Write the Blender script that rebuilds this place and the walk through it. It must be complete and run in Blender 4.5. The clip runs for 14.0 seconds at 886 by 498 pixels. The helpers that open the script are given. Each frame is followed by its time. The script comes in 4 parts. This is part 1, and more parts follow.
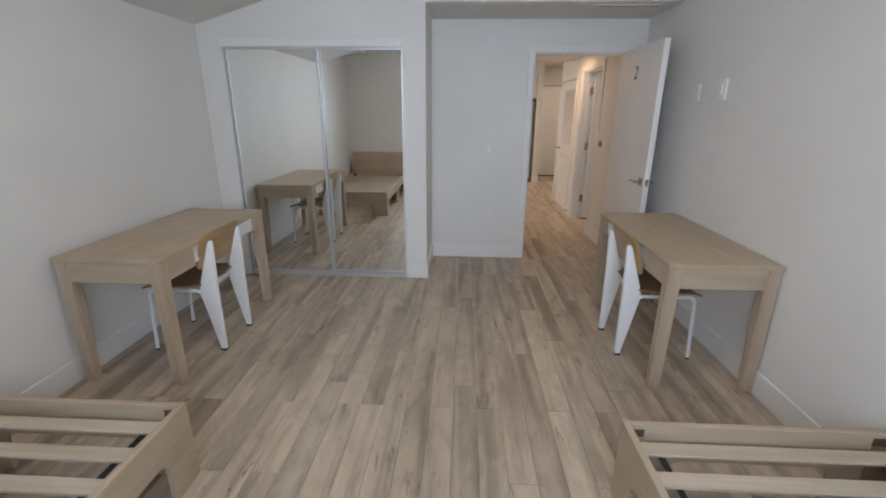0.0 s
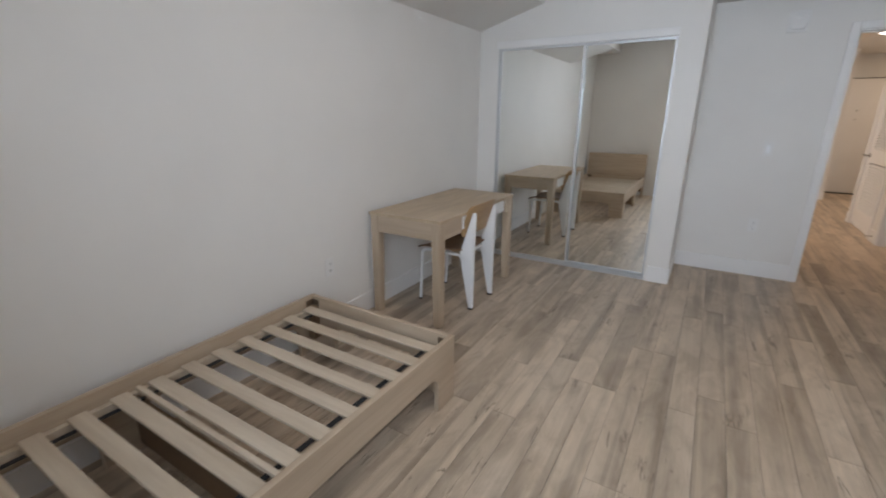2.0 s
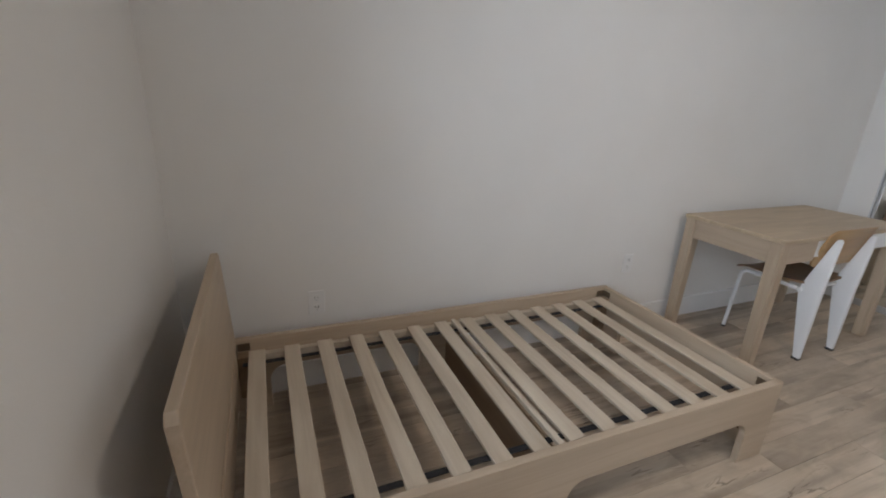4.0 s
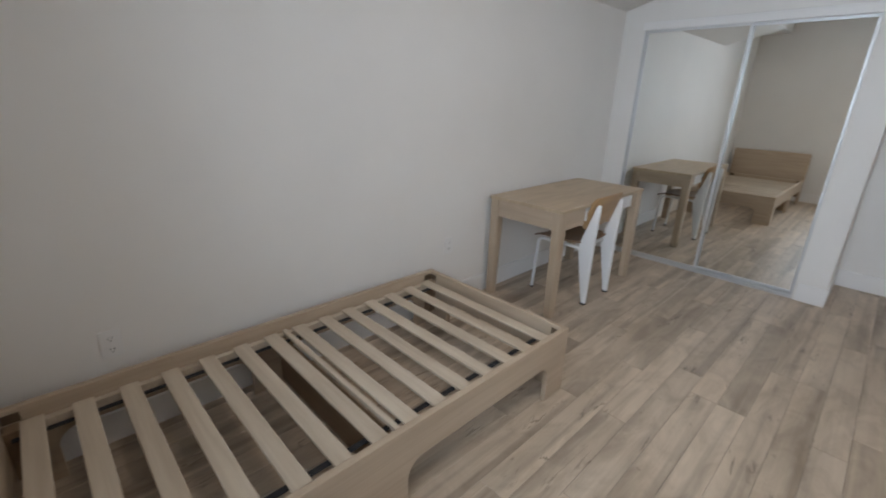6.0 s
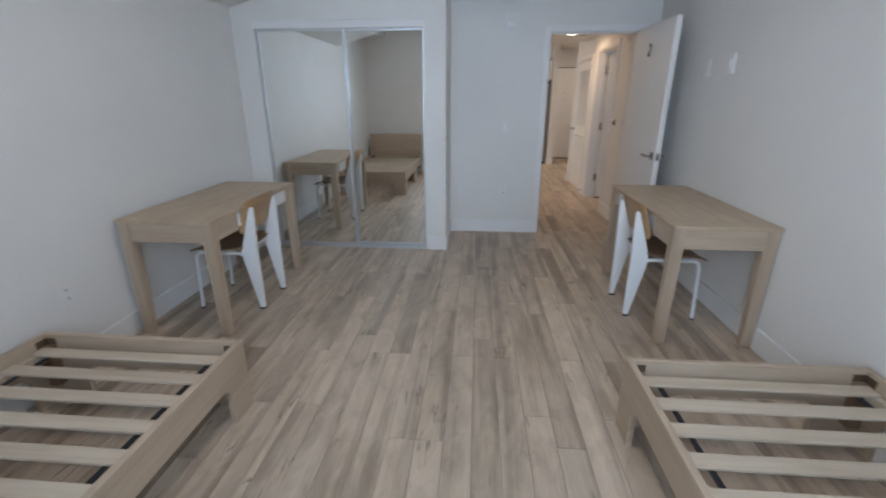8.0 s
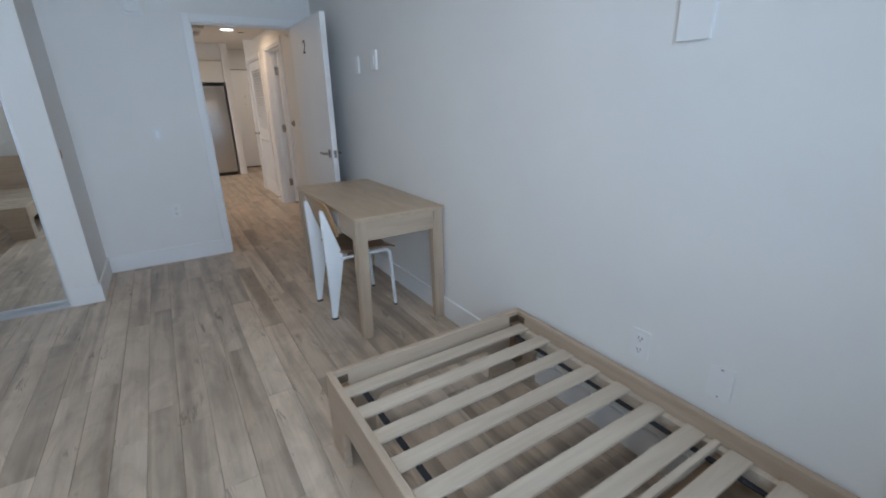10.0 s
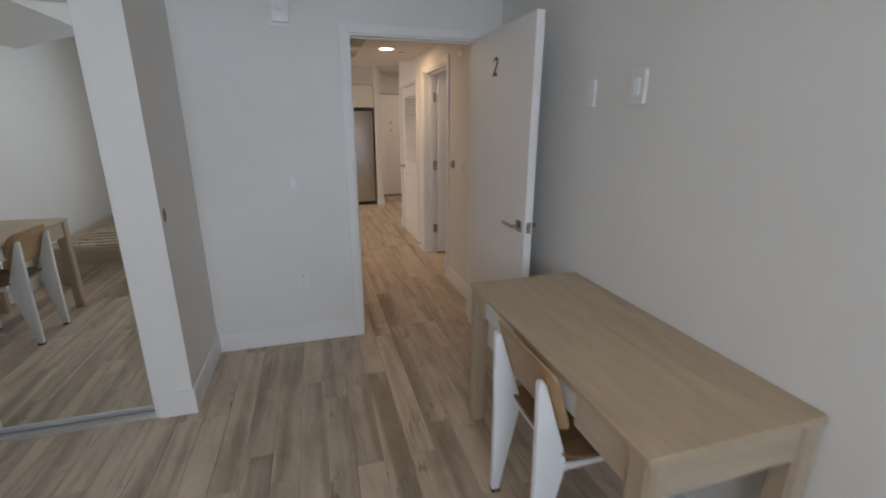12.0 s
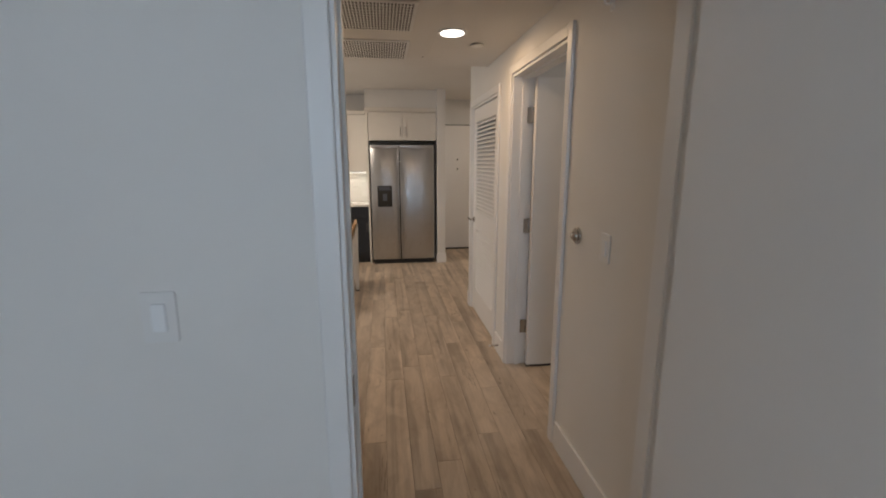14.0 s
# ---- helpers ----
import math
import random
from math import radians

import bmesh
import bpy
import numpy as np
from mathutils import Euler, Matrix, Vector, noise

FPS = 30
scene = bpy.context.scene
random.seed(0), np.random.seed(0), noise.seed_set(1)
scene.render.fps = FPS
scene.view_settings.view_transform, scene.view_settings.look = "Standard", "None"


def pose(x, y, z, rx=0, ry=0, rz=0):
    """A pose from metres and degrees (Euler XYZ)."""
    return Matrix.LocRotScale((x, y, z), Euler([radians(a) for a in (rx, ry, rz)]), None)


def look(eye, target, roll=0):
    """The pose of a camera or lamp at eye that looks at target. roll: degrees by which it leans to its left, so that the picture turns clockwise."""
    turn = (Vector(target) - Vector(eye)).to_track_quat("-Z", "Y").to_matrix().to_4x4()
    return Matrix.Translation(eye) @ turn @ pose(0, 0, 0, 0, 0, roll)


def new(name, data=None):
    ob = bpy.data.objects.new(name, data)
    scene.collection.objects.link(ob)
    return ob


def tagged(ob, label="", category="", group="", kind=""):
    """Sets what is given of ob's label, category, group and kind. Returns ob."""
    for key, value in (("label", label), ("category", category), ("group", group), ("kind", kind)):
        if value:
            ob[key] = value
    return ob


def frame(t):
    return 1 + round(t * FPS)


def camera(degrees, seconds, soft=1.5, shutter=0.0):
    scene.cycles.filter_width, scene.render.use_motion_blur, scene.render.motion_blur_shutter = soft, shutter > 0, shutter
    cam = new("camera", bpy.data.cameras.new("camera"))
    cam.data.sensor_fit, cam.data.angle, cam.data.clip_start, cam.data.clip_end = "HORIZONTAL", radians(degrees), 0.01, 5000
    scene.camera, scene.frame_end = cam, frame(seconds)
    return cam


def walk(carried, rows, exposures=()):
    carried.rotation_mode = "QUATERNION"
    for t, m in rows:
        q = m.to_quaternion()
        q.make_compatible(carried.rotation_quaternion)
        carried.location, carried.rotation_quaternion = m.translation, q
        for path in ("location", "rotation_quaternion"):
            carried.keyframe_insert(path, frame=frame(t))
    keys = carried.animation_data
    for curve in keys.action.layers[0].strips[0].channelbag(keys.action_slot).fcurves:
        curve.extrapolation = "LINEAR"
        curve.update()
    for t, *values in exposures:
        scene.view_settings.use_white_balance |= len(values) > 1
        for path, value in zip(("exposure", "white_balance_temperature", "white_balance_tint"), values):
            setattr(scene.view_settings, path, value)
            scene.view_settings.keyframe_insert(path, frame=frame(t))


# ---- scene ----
cam = camera(91.5, 14.0, soft=1.85, shutter=0.3)
PATH = [
    (0, (0.347, 0.423, 1.503), (0.258, 2.325, 0.891), 0.4),
    (0.5, (0.352, 0.365, 1.495), (0.183, 2.255, 0.864), 0.3),
    (1, (0.364, 0.291, 1.476), (-0.005, 2.152, 0.842), -0.3),
    (1.5, (0.228, 0.232, 1.391), (-0.466, 2.013, 0.803), -0.6),
    (2, (0.181, 0.186, 1.405), (-0.812, 1.818, 0.811), 0.2),
    (2.5, (0.150, 0.115, 1.395), (-1.137, 1.529, 0.807), 0.7),
    (3, (0.046, 0.055, 1.374), (-1.460, 1.222, 0.766), 1.1),
    (3.2, (0.035, 0.037, 1.341), (-1.543, 1.103, 0.731), 2.1),
    (3.73, (0.032, 0.024, 1.336), (-1.679, 0.850, 0.709), 2.7),
    (4.25, (0.079, 0.036, 1.352), (-1.678, 0.741, 0.708), 2.6),
    (4.78, (0.134, 0.057, 1.375), (-1.602, 0.800, 0.717), 2.2),
    (5.3, (0.155, 0.075, 1.390), (-1.472, 1.030, 0.726), 1.9),
    (5.5, (0.162, 0.100, 1.405), (-1.400, 1.150, 0.728), 2.0),
    (6, (0.125, 0.105, 1.408), (-1.222, 1.424, 0.740), 1.8),
    (6.5, (0.149, 0.130, 1.397), (-0.962, 1.658, 0.740), 1.2),
    (7, (0.219, 0.155, 1.400), (-0.616, 1.852, 0.750), 0.3),
    (7.5, (0.279, 0.159, 1.461), (-0.231, 1.970, 0.781), 0.2),
    (8, (0.310, 0.169, 1.438), (0.163, 2.048, 0.770), -0.0),
    (8.5, (0.349, 0.151, 1.434), (0.602, 2.019, 0.763), -0.6),
    (9, (0.444, 0.148, 1.351), (1.111, 1.926, 0.723), -0.6),
    (9.2, (0.498, 0.177, 1.372), (1.290, 1.895, 0.721), -1.1),
    (9.62, (0.571, 0.240, 1.355), (1.555, 1.856, 0.707), -1.2),
    (10.04, (0.618, 0.389, 1.369), (1.620, 1.991, 0.716), -1.1),
    (10.46, (0.647, 0.617, 1.402), (1.565, 2.267, 0.743), -0.8),
    (10.88, (0.667, 0.915, 1.439), (1.455, 2.633, 0.786), -0.5),
    (11.3, (0.689, 1.273, 1.468), (1.366, 3.048, 0.840), -0.2),
    (11.5, (0.732, 1.439, 1.485), (1.353, 3.237, 0.868), -0.2),
    (12, (0.729, 1.917, 1.502), (1.273, 3.758, 0.940), 0.2),
    (12.5, (0.756, 2.444, 1.498), (1.212, 4.320, 0.976), 0.2),
    (13, (0.864, 2.916, 1.499), (1.241, 4.820, 1.018), 0.1),
    (13.5, (0.963, 3.383, 1.505), (1.283, 5.310, 1.076), 0.0),
    (14, (1.083, 3.880, 1.468), (1.348, 5.822, 1.071), -0.1),
]
EXPOSURES = [
    (0.0, -0.98, 6380, 13), (3.0, -1.0, 6550, 14), (5.5, -1.0, 6520, 13), (7.0, -1.09, 6150, 12), (8.0, -1.05, 5880, 11), (9.0, -0.96, 5520, 8),
    (11.5, -1.31, 6050, 10), (12.0, -1.22, 6350, 12), (12.5, -1.20, 6500, 13), (14.0, -1.35, 5980, 9),
]
walk(cam, [(t, look(eye, target, roll)) for t, eye, target, roll in PATH], EXPOSURES)

# ---- world, daylight and exposure ----
SKY = 0.12
world = bpy.data.worlds.new("sky")
scene.world = world
world.use_nodes = True
wn = world.node_tree
sky = wn.nodes.new("ShaderNodeTexSky")
sky.sky_type, sky.sun_disc = "NISHITA", False
sky.sun_elevation, sky.sun_rotation = radians(51), radians(-29)
wn.links.new(sky.outputs[0], wn.nodes["Background"].inputs[0])
wn.nodes["Background"].inputs[1].default_value = SKY


def area(name, eye, target, sx, sy, watts, colour, spread=180):
    d = bpy.data.lights.new(name, "AREA")
    d.shape, d.size, d.size_y, d.energy, d.color = "RECTANGLE", sx, sy, watts, colour
    d.spread = radians(spread)
    ob = new(name, d)
    ob.matrix_world = look(eye, target)
    return ob


sun = bpy.data.lights.new("sun", "SUN")
sun.energy, sun.angle, sun.color = 2.5, radians(0.5), (1.0, 0.95, 0.87)
new("sun", sun).matrix_world = look((0, 0, 0), (-0.30, -0.55, -0.78))
# sky light in the bedroom window and in the assumed living-room window, warm hall lamp, lamp under the wall cabinet
area("bedroom_window_light", (0.36, -0.42, 1.68), (0.36, 3, 1.55), 1.66, 1.32, 50, (0.70, 0.85, 1.0), 136)
# assumed bedroom ceiling light, unseen, added to warm the far walls
area("assumed_ceiling_fill", (0.10, 1.75, 2.65), (0.10, 1.75, 0), 0.30, 0.30, 22, (1.0, 0.84, 0.66))
# daylight for the kitchen through an unseen window, its place assumed
area("living_window_light", (-2.85, 9.0, 1.45), (0, 9.0, 1.40), 1.7, 1.3, 45, (1.0, 0.96, 0.90))
area("hall_lamp_light", (1.510, 6.588, 2.198), (1.510, 6.588, 0), 0.13, 0.13, 12.5, (1.0, 0.64, 0.34))
# warm kitchen fill without a fitting, hidden behind the door jamb
area("kitchen_fill_light", (0.0, 9.0, 2.42), (0.0, 9.0, 0), 0.5, 0.5, 62, (1.0, 0.80, 0.60))
# added fill that brightens the entry door; no fitting is built
area("entry_fill_light", (2.75, 10.0, 2.42), (2.75, 10.0, 0), 0.2, 0.2, 16, (1.0, 0.78, 0.56))
area("cabinet_lamp_light", (0.555, 10.53, 1.30), (0.555, 10.60, 0), 0.6, 0.04, 3.0, (1.0, 0.86, 0.66))
# added fill in the unseen bathroom, no lamp known there
area("bathroom_fill_light", (3.0, 6.2, 2.36), (3.0, 6.2, 0), 0.3, 0.3, 9, (1.0, 0.9, 0.78))


# ---- materials ----
def mat(name, colour, rough=0.5, metal=0.0, **more):
    m = bpy.data.materials.new(name)
    m.use_nodes = True
    b = m.node_tree.nodes["Principled BSDF"]
    b.inputs["Base Color"].default_value = (*colour, 1)
    b.inputs["Roughness"].default_value = rough
    b.inputs["Metallic"].default_value = metal
    for k, v in more.items():
        b.inputs[k.replace("_", " ")].default_value = v
    return m


def node(m, kind, **values):
    n = m.node_tree.nodes.new("ShaderNode" + kind)
    for k, v in values.items():
        n.inputs[k.replace("_", " ")].default_value = v
    return n


def link(m, a, b):
    m.node_tree.links.new(a, b)


def ramp(m, source, stops):
    r = node(m, "ValToRGB")
    e = r.color_ramp.elements
    while len(e) < len(stops):
        e.new(0.5)
    for i, (p, c) in enumerate(stops):
        e[i].position, e[i].color = p, (*c, 1)
    link(m, source, r.inputs[0])
    return r.outputs[0]


def bump(m, height, strength, distance):
    b = node(m, "Bump", Strength=strength, Distance=distance)
    link(m, height, b.inputs["Height"])
    link(m, b.outputs[0], m.node_tree.nodes["Principled BSDF"].inputs["Normal"])


def scaled(m, s, shift=False):
    """Object coordinates stretched by s, shifted per object where pieces share a mesh."""
    tc = node(m, "TexCoord")
    out = tc.outputs["Object"]
    if shift:
        oi = node(m, "ObjectInfo")
        mul = node(m, "VectorMath")
        mul.operation = "MULTIPLY_ADD"
        comb = node(m, "CombineXYZ")
        for i in range(3):
            link(m, oi.outputs["Random"], comb.inputs[i])
        link(m, comb.outputs[0], mul.inputs[0])
        mul.inputs[1].default_value = (37.0, 91.0, 53.0)
        link(m, out, mul.inputs[2])
        out = mul.outputs[0]
    mp = node(m, "Mapping")
    mp.inputs["Scale"].default_value = s
    link(m, out, mp.inputs[0])
    return mp.outputs[0]


def noise_of(m, vec, scale, detail=4.0, rough=0.55, distort=0.0):
    n = node(m, "TexNoise", Scale=scale, Detail=detail, Roughness=rough, Distortion=distort)
    link(m, vec, n.inputs["Vector"])
    return n.outputs[0]


def mix(m, kind, fac, a, b):
    n = node(m, "Mix")
    n.data_type, n.blend_type = "RGBA", kind
    if isinstance(fac, float):
        n.inputs[0].default_value = fac
    else:
        link(m, fac, n.inputs[0])
    for s, v in ((n.inputs[6], a), (n.inputs[7], b)):
        if isinstance(v, tuple):
            s.default_value = (*v, 1)
        else:
            link(m, v, s)
    return n.outputs[2]


def base(m, socket):
    link(m, socket, m.node_tree.nodes["Principled BSDF"].inputs["Base Color"])


def rough_of(m, socket, lo, hi):
    r = node(m, "MapRange", To_Min=lo, To_Max=hi)
    link(m, socket, r.inputs[0])
    link(m, r.outputs[0], m.node_tree.nodes["Principled BSDF"].inputs["Roughness"])


def painted(name, colour, rough, peel=0.12):
    """Rolled wall paint: fine orange peel, faint uneven coats."""
    m = mat(name, colour, rough)
    v = scaled(m, (1, 1, 1))
    broad = noise_of(m, v, 1.3, 5)
    lo = tuple(c * 0.94 for c in colour)
    base(m, ramp(m, broad, [(0.3, lo), (0.7, colour)]))
    fine = noise_of(m, v, 160, 3)
    bump(m, fine, peel, 0.004)
    rough_of(m, broad, rough - 0.06, rough + 0.08)
    return m


def timber(name, light, dark, axis, rough=0.45, strength=1.0, patch=(5.0, 0.7)):
    """Pale wood, grain along one axis (0 x, 1 y, 2 z)."""
    m = mat(name, light, rough)
    s = [22.0, 22.0, 22.0]
    s[axis] = 1.3
    v = scaled(m, s, True)
    grain = noise_of(m, v, 1.6, 6, 0.6, 0.6)
    s2 = [patch[0]] * 3
    s2[axis] = patch[1]
    broad = noise_of(m, scaled(m, s2, True), 1.2, 3, 0.5, 1.2)
    c = ramp(m, grain, [(0.30, dark), (0.62, light)])
    shade = ramp(m, broad, [(0.3, (0.83, 0.81, 0.79)), (0.7, (1.02, 1.02, 1.02))])
    base(m, mix(m, "MULTIPLY", 0.9 * strength, c, shade))
    bump(m, grain, 0.08, 0.002)
    rough_of(m, grain, rough - 0.08, rough + 0.10)
    return m


WALL = painted("wall_paint", (0.835, 0.815, 0.785), 0.62)
CEIL = painted("ceiling_paint", (0.78, 0.76, 0.73), 0.8)
TRIM = painted("trim_paint", (0.87, 0.86, 0.85), 0.38, 0.03)
DOORPAINT = painted("door_paint", (0.88, 0.86, 0.84), 0.42, 0.03)
LIGHT, DARK = (0.535, 0.428, 0.318), (0.462, 0.360, 0.260)
WOOD = [timber("pale_wood_grain_" + a, LIGHT, DARK, i) for i, a in enumerate(("across", "along", "up"))]
SLAT = timber("raw_slat_wood", (0.64, 0.55, 0.435), (0.55, 0.455, 0.345), 0, 0.6)
DESKTOP = timber("desktop_laminate", (0.545, 0.430, 0.300), (0.500, 0.388, 0.262), 1, 0.42, 1.1, (11.0, 1.8))
PLY_SEAT = timber("seat_plywood", (0.27, 0.16, 0.085), (0.20, 0.115, 0.06), 0, 0.38)
PLY_BACK = timber("back_plywood", (0.50, 0.32, 0.155), (0.42, 0.26, 0.12), 1, 0.38)
CROSS = timber("brown_panel_wood", (0.26, 0.17, 0.10), (0.20, 0.13, 0.075), 0, 0.6)
WHITE_STEEL = mat("white_powder_coat", (0.83, 0.84, 0.85), 0.35)
BLACK_FOOT = mat("black_plastic", (0.02, 0.02, 0.02), 0.5)
BRACKET = mat("dark_bronze_steel", (0.14, 0.10, 0.065), 0.5, 0.4)
STRAP = mat("black_webbing", (0.015, 0.015, 0.018), 0.85)
NICKEL = mat("satin_nickel", (0.48, 0.46, 0.44), 0.26, 1.0)
ALU = mat("brushed_aluminium", (0.68, 0.69, 0.70), 0.46, 0.8)
PLASTIC = mat("white_plastic", (0.82, 0.81, 0.795), 0.3)
ROCKER = mat("bright_white_rocker", (0.93, 0.94, 0.95), 0.2)
DARKSLOT = mat("dark_slot", (0.03, 0.028, 0.025), 0.8)
INK = mat("black_vinyl", (0.012, 0.012, 0.012), 0.4)
PATCH = painted("ochre_patch", (0.45, 0.20, 0.07), 0.7)
MIRROR = mat("mirror_silver", (0.94, 0.96, 0.945), 0.01, 1.0)
GLASS = mat("window_glass", (1, 1, 1), 0.0, 0.0, Transmission_Weight=1.0, IOR=1.45)
COUNTER = painted("pale_quartz", (0.78, 0.76, 0.73), 0.25, 0.02)
NAVY = painted("dark_navy_lacquer", (0.025, 0.03, 0.04), 0.35, 0.02)
CABINET = painted("cream_cabinet_paint", (0.78, 0.74, 0.68), 0.4, 0.02)
TILE = painted("white_glazed_tile", (0.80, 0.78, 0.74), 0.18, 0.01)
GASKET = mat("black_rubber", (0.015, 0.015, 0.016), 0.5)


def steel():
    m = mat("stainless_steel", (0.50, 0.505, 0.515), 0.3, 1.0)
    g = noise_of(m, scaled(m, (900, 900, 6)), 1.0, 3)
    rough_of(m, g, 0.22, 0.36)
    bump(m, g, 0.03, 0.001)
    return m


STEEL = steel()


def glow(name, colour, strength):
    m = mat(name, colour, 0.5)
    b = m.node_tree.nodes["Principled BSDF"]
    b.inputs["Emission Color"].default_value = (*colour, 1)
    b.inputs["Emission Strength"].default_value = strength
    return m


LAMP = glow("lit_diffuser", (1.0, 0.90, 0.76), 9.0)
STRIPGLOW = glow("lit_strip", (1.0, 0.92, 0.78), 7.0)


def plank_material():
    """Vinyl oak plank: pale pinkish tan boards, wavy grey-brown heartwood bands, thin dark cracks and knots along the board."""
    m = mat("oak_vinyl_plank", (0.4, 0.32, 0.24), 0.42)
    oi = node(m, "ObjectInfo")
    tone = ramp(m, oi.outputs["Random"], [(0.0, (0.455, 0.372, 0.286)), (0.2, (0.535, 0.438, 0.338)), (0.42, (0.615, 0.508, 0.394)), (0.62, (0.560, 0.462, 0.360)), (0.82, (0.475, 0.392, 0.305)), (1.0, (0.590, 0.478, 0.362))])
    bands = noise_of(m, scaled(m, (9.0, 0.50, 1), True), 1.0, 4, 0.5, 0.9)
    c = mix(m, "MULTIPLY", 1.0, tone, ramp(m, bands, [(0.30, (0.62, 0.60, 0.58)), (0.42, (0.80, 0.79, 0.78)), (0.50, (0.98, 0.97, 0.96)), (0.70, (1.12, 1.12, 1.12))]))
    fine = noise_of(m, scaled(m, (110, 3.0, 1), True), 1.0, 4, 0.6)
    c = mix(m, "MULTIPLY", 0.38, c, ramp(m, fine, [(0.3, (0.80, 0.79, 0.78)), (0.65, (1.05, 1.05, 1.05))]))
    blotch = noise_of(m, scaled(m, (9, 3.6, 1), True), 1.0, 4, 0.6, 0.8)
    c = mix(m, "MULTIPLY", 0.9, c, ramp(m, blotch, [(0.32, (0.76, 0.74, 0.72)), (0.60, (1.04, 1.04, 1.04))]))
    ridge = node(m, "Math")
    ridge.operation = "SUBTRACT"
    link(m, noise_of(m, scaled(m, (10, 1.1, 1), True), 1.0, 4, 0.55, 1.6), ridge.inputs[0])
    ridge.inputs[1].default_value = 0.5
    near = node(m, "Math")
    near.operation = "ABSOLUTE"
    link(m, ridge.outputs[0], near.inputs[0])
    line = ramp(m, near.outputs[0], [(0.002, (1, 1, 1)), (0.020, (0, 0, 0))])
    where = ramp(m, noise_of(m, scaled(m, (6, 3.0, 1), True), 1.0, 2, 0.5), [(0.59, (0, 0, 0)), (0.67, (0.75, 0.75, 0.75))])
    crack = mix(m, "MULTIPLY", 1.0, line, where)
    c = mix(m, "MIX", crack, c, (0.115, 0.084, 0.060))
    spots = noise_of(m, scaled(m, (17, 5.5, 1), True), 1.0, 3, 0.5, 2.0)
    c = mix(m, "MIX", ramp(m, spots, [(0.69, (0, 0, 0)), (0.78, (0.7, 0.7, 0.7))]), c, (0.15, 0.112, 0.082))
    base(m, c)
    rough_of(m, bands, 0.36, 0.50)
    bump(m, fine, 0.10, 0.002)
    return m


PLANK = plank_material()


# ---- mesh helpers ----
def box(bm, x0, x1, y0, y1, z0, z1, bevel=0.0):
    vs = [bm.verts.new((x, y, z)) for x in (x0, x1) for y in (y0, y1) for z in (z0, z1)]
    fs = [bm.faces.new([vs[i] for i in f]) for f in ((0, 1, 3, 2), (4, 6, 7, 5), (0, 4, 5, 1), (2, 3, 7, 6), (0, 2, 6, 4), (1, 5, 7, 3))]
    if bevel:
        es = list({e for f in fs for e in f.edges})
        bmesh.ops.bevel(bm, geom=es, offset=bevel, segments=2, affect="EDGES", profile=0.5)
    return bm


def boxes(*dims, bevel=0.0):
    bm = bmesh.new()
    for d in dims:
        box(bm, *d, bevel=bevel)
    return bm


def prism(points, a, b, axis, bevel=0.0):
    """A polygon in the plane across an axis, thick from a to b along it."""
    bm = bmesh.new()
    def at(p, d):
        q = list(p)
        q.insert(axis, d)
        return q
    lo = [bm.verts.new(at(p, a)) for p in points]
    hi = [bm.verts.new(at(p, b)) for p in points]
    bm.faces.new(lo), bm.faces.new(hi)
    n = len(points)
    for i in range(n):
        bm.faces.new((lo[i], lo[(i + 1) % n], hi[(i + 1) % n], hi[i]))
    bmesh.ops.recalc_face_normals(bm, faces=bm.faces)
    if bevel:
        es = [e for e in bm.edges if (e.verts[0] in lo) == (e.verts[1] in lo) and e.calc_face_angle(0) > 1.0]
        bmesh.ops.bevel(bm, geom=es, offset=bevel, segments=2, affect="EDGES", profile=0.5)
    return bm


def tube(points, radius, sides=10):
    """A round bar through the points."""
    bm = bmesh.new()
    pts = [Vector(p) for p in points]
    rings = []
    for i, p in enumerate(pts):
        d = (pts[min(i + 1, len(pts) - 1)] - pts[max(i - 1, 0)]).normalized()
        u = d.orthogonal().normalized() if i == 0 else (u - d * u.dot(d)).normalized()
        w = d.cross(u)
        rings.append([bm.verts.new(p + radius * (math.cos(2 * math.pi * k / sides) * u + math.sin(2 * math.pi * k / sides) * w)) for k in range(sides)])
    for a, b in zip(rings, rings[1:]):
        for k in range(sides):
            bm.faces.new((a[k], a[(k + 1) % sides], b[(k + 1) % sides], b[k]))
    bm.faces.new(rings[0]), bm.faces.new(rings[-1])
    bmesh.ops.recalc_face_normals(bm, faces=bm.faces)
    return bm


def disc(bm, centre, radius, depth, axis, sides=28):
    m = Matrix.Translation(centre) @ {0: Matrix.Rotation(math.pi / 2, 4, "Y"), 1: Matrix.Rotation(math.pi / 2, 4, "X"), 2: Matrix.Identity(4)}[axis]
    bmesh.ops.create_cone(bm, cap_ends=True, segments=sides, radius1=radius, radius2=radius, depth=depth, matrix=m)
    return bm


def rounded(w, h, r, n=5, cx=0.0, cy=0.0):
    pts = []
    for qx, qy, a0 in ((1, 1, 0), (-1, 1, 90), (-1, -1, 180), (1, -1, 270)):
        for k in range(n + 1):
            a = radians(a0 + 90 * k / n)
            pts.append((cx + qx * (w / 2 - r) + r * math.cos(a), cy + qy * (h / 2 - r) + r * math.sin(a)))
    return pts


def mesh_of(name, bm, material, smooth=False):
    bmesh.ops.recalc_face_normals(bm, faces=bm.faces)
    me = bpy.data.meshes.new(name)
    bm.to_mesh(me)
    bm.free()
    me.materials.append(material)
    if smooth:
        for p in me.polygons:
            p.use_smooth = True
        me.set_sharp_from_angle(angle=radians(35))
    return me


def part(name, bm, material, parent=None, label="", smooth=False):
    ob = new(name, mesh_of(name, bm, material, smooth))
    if parent:
        ob.parent = parent
    if label:
        ob["label"] = label
    return ob


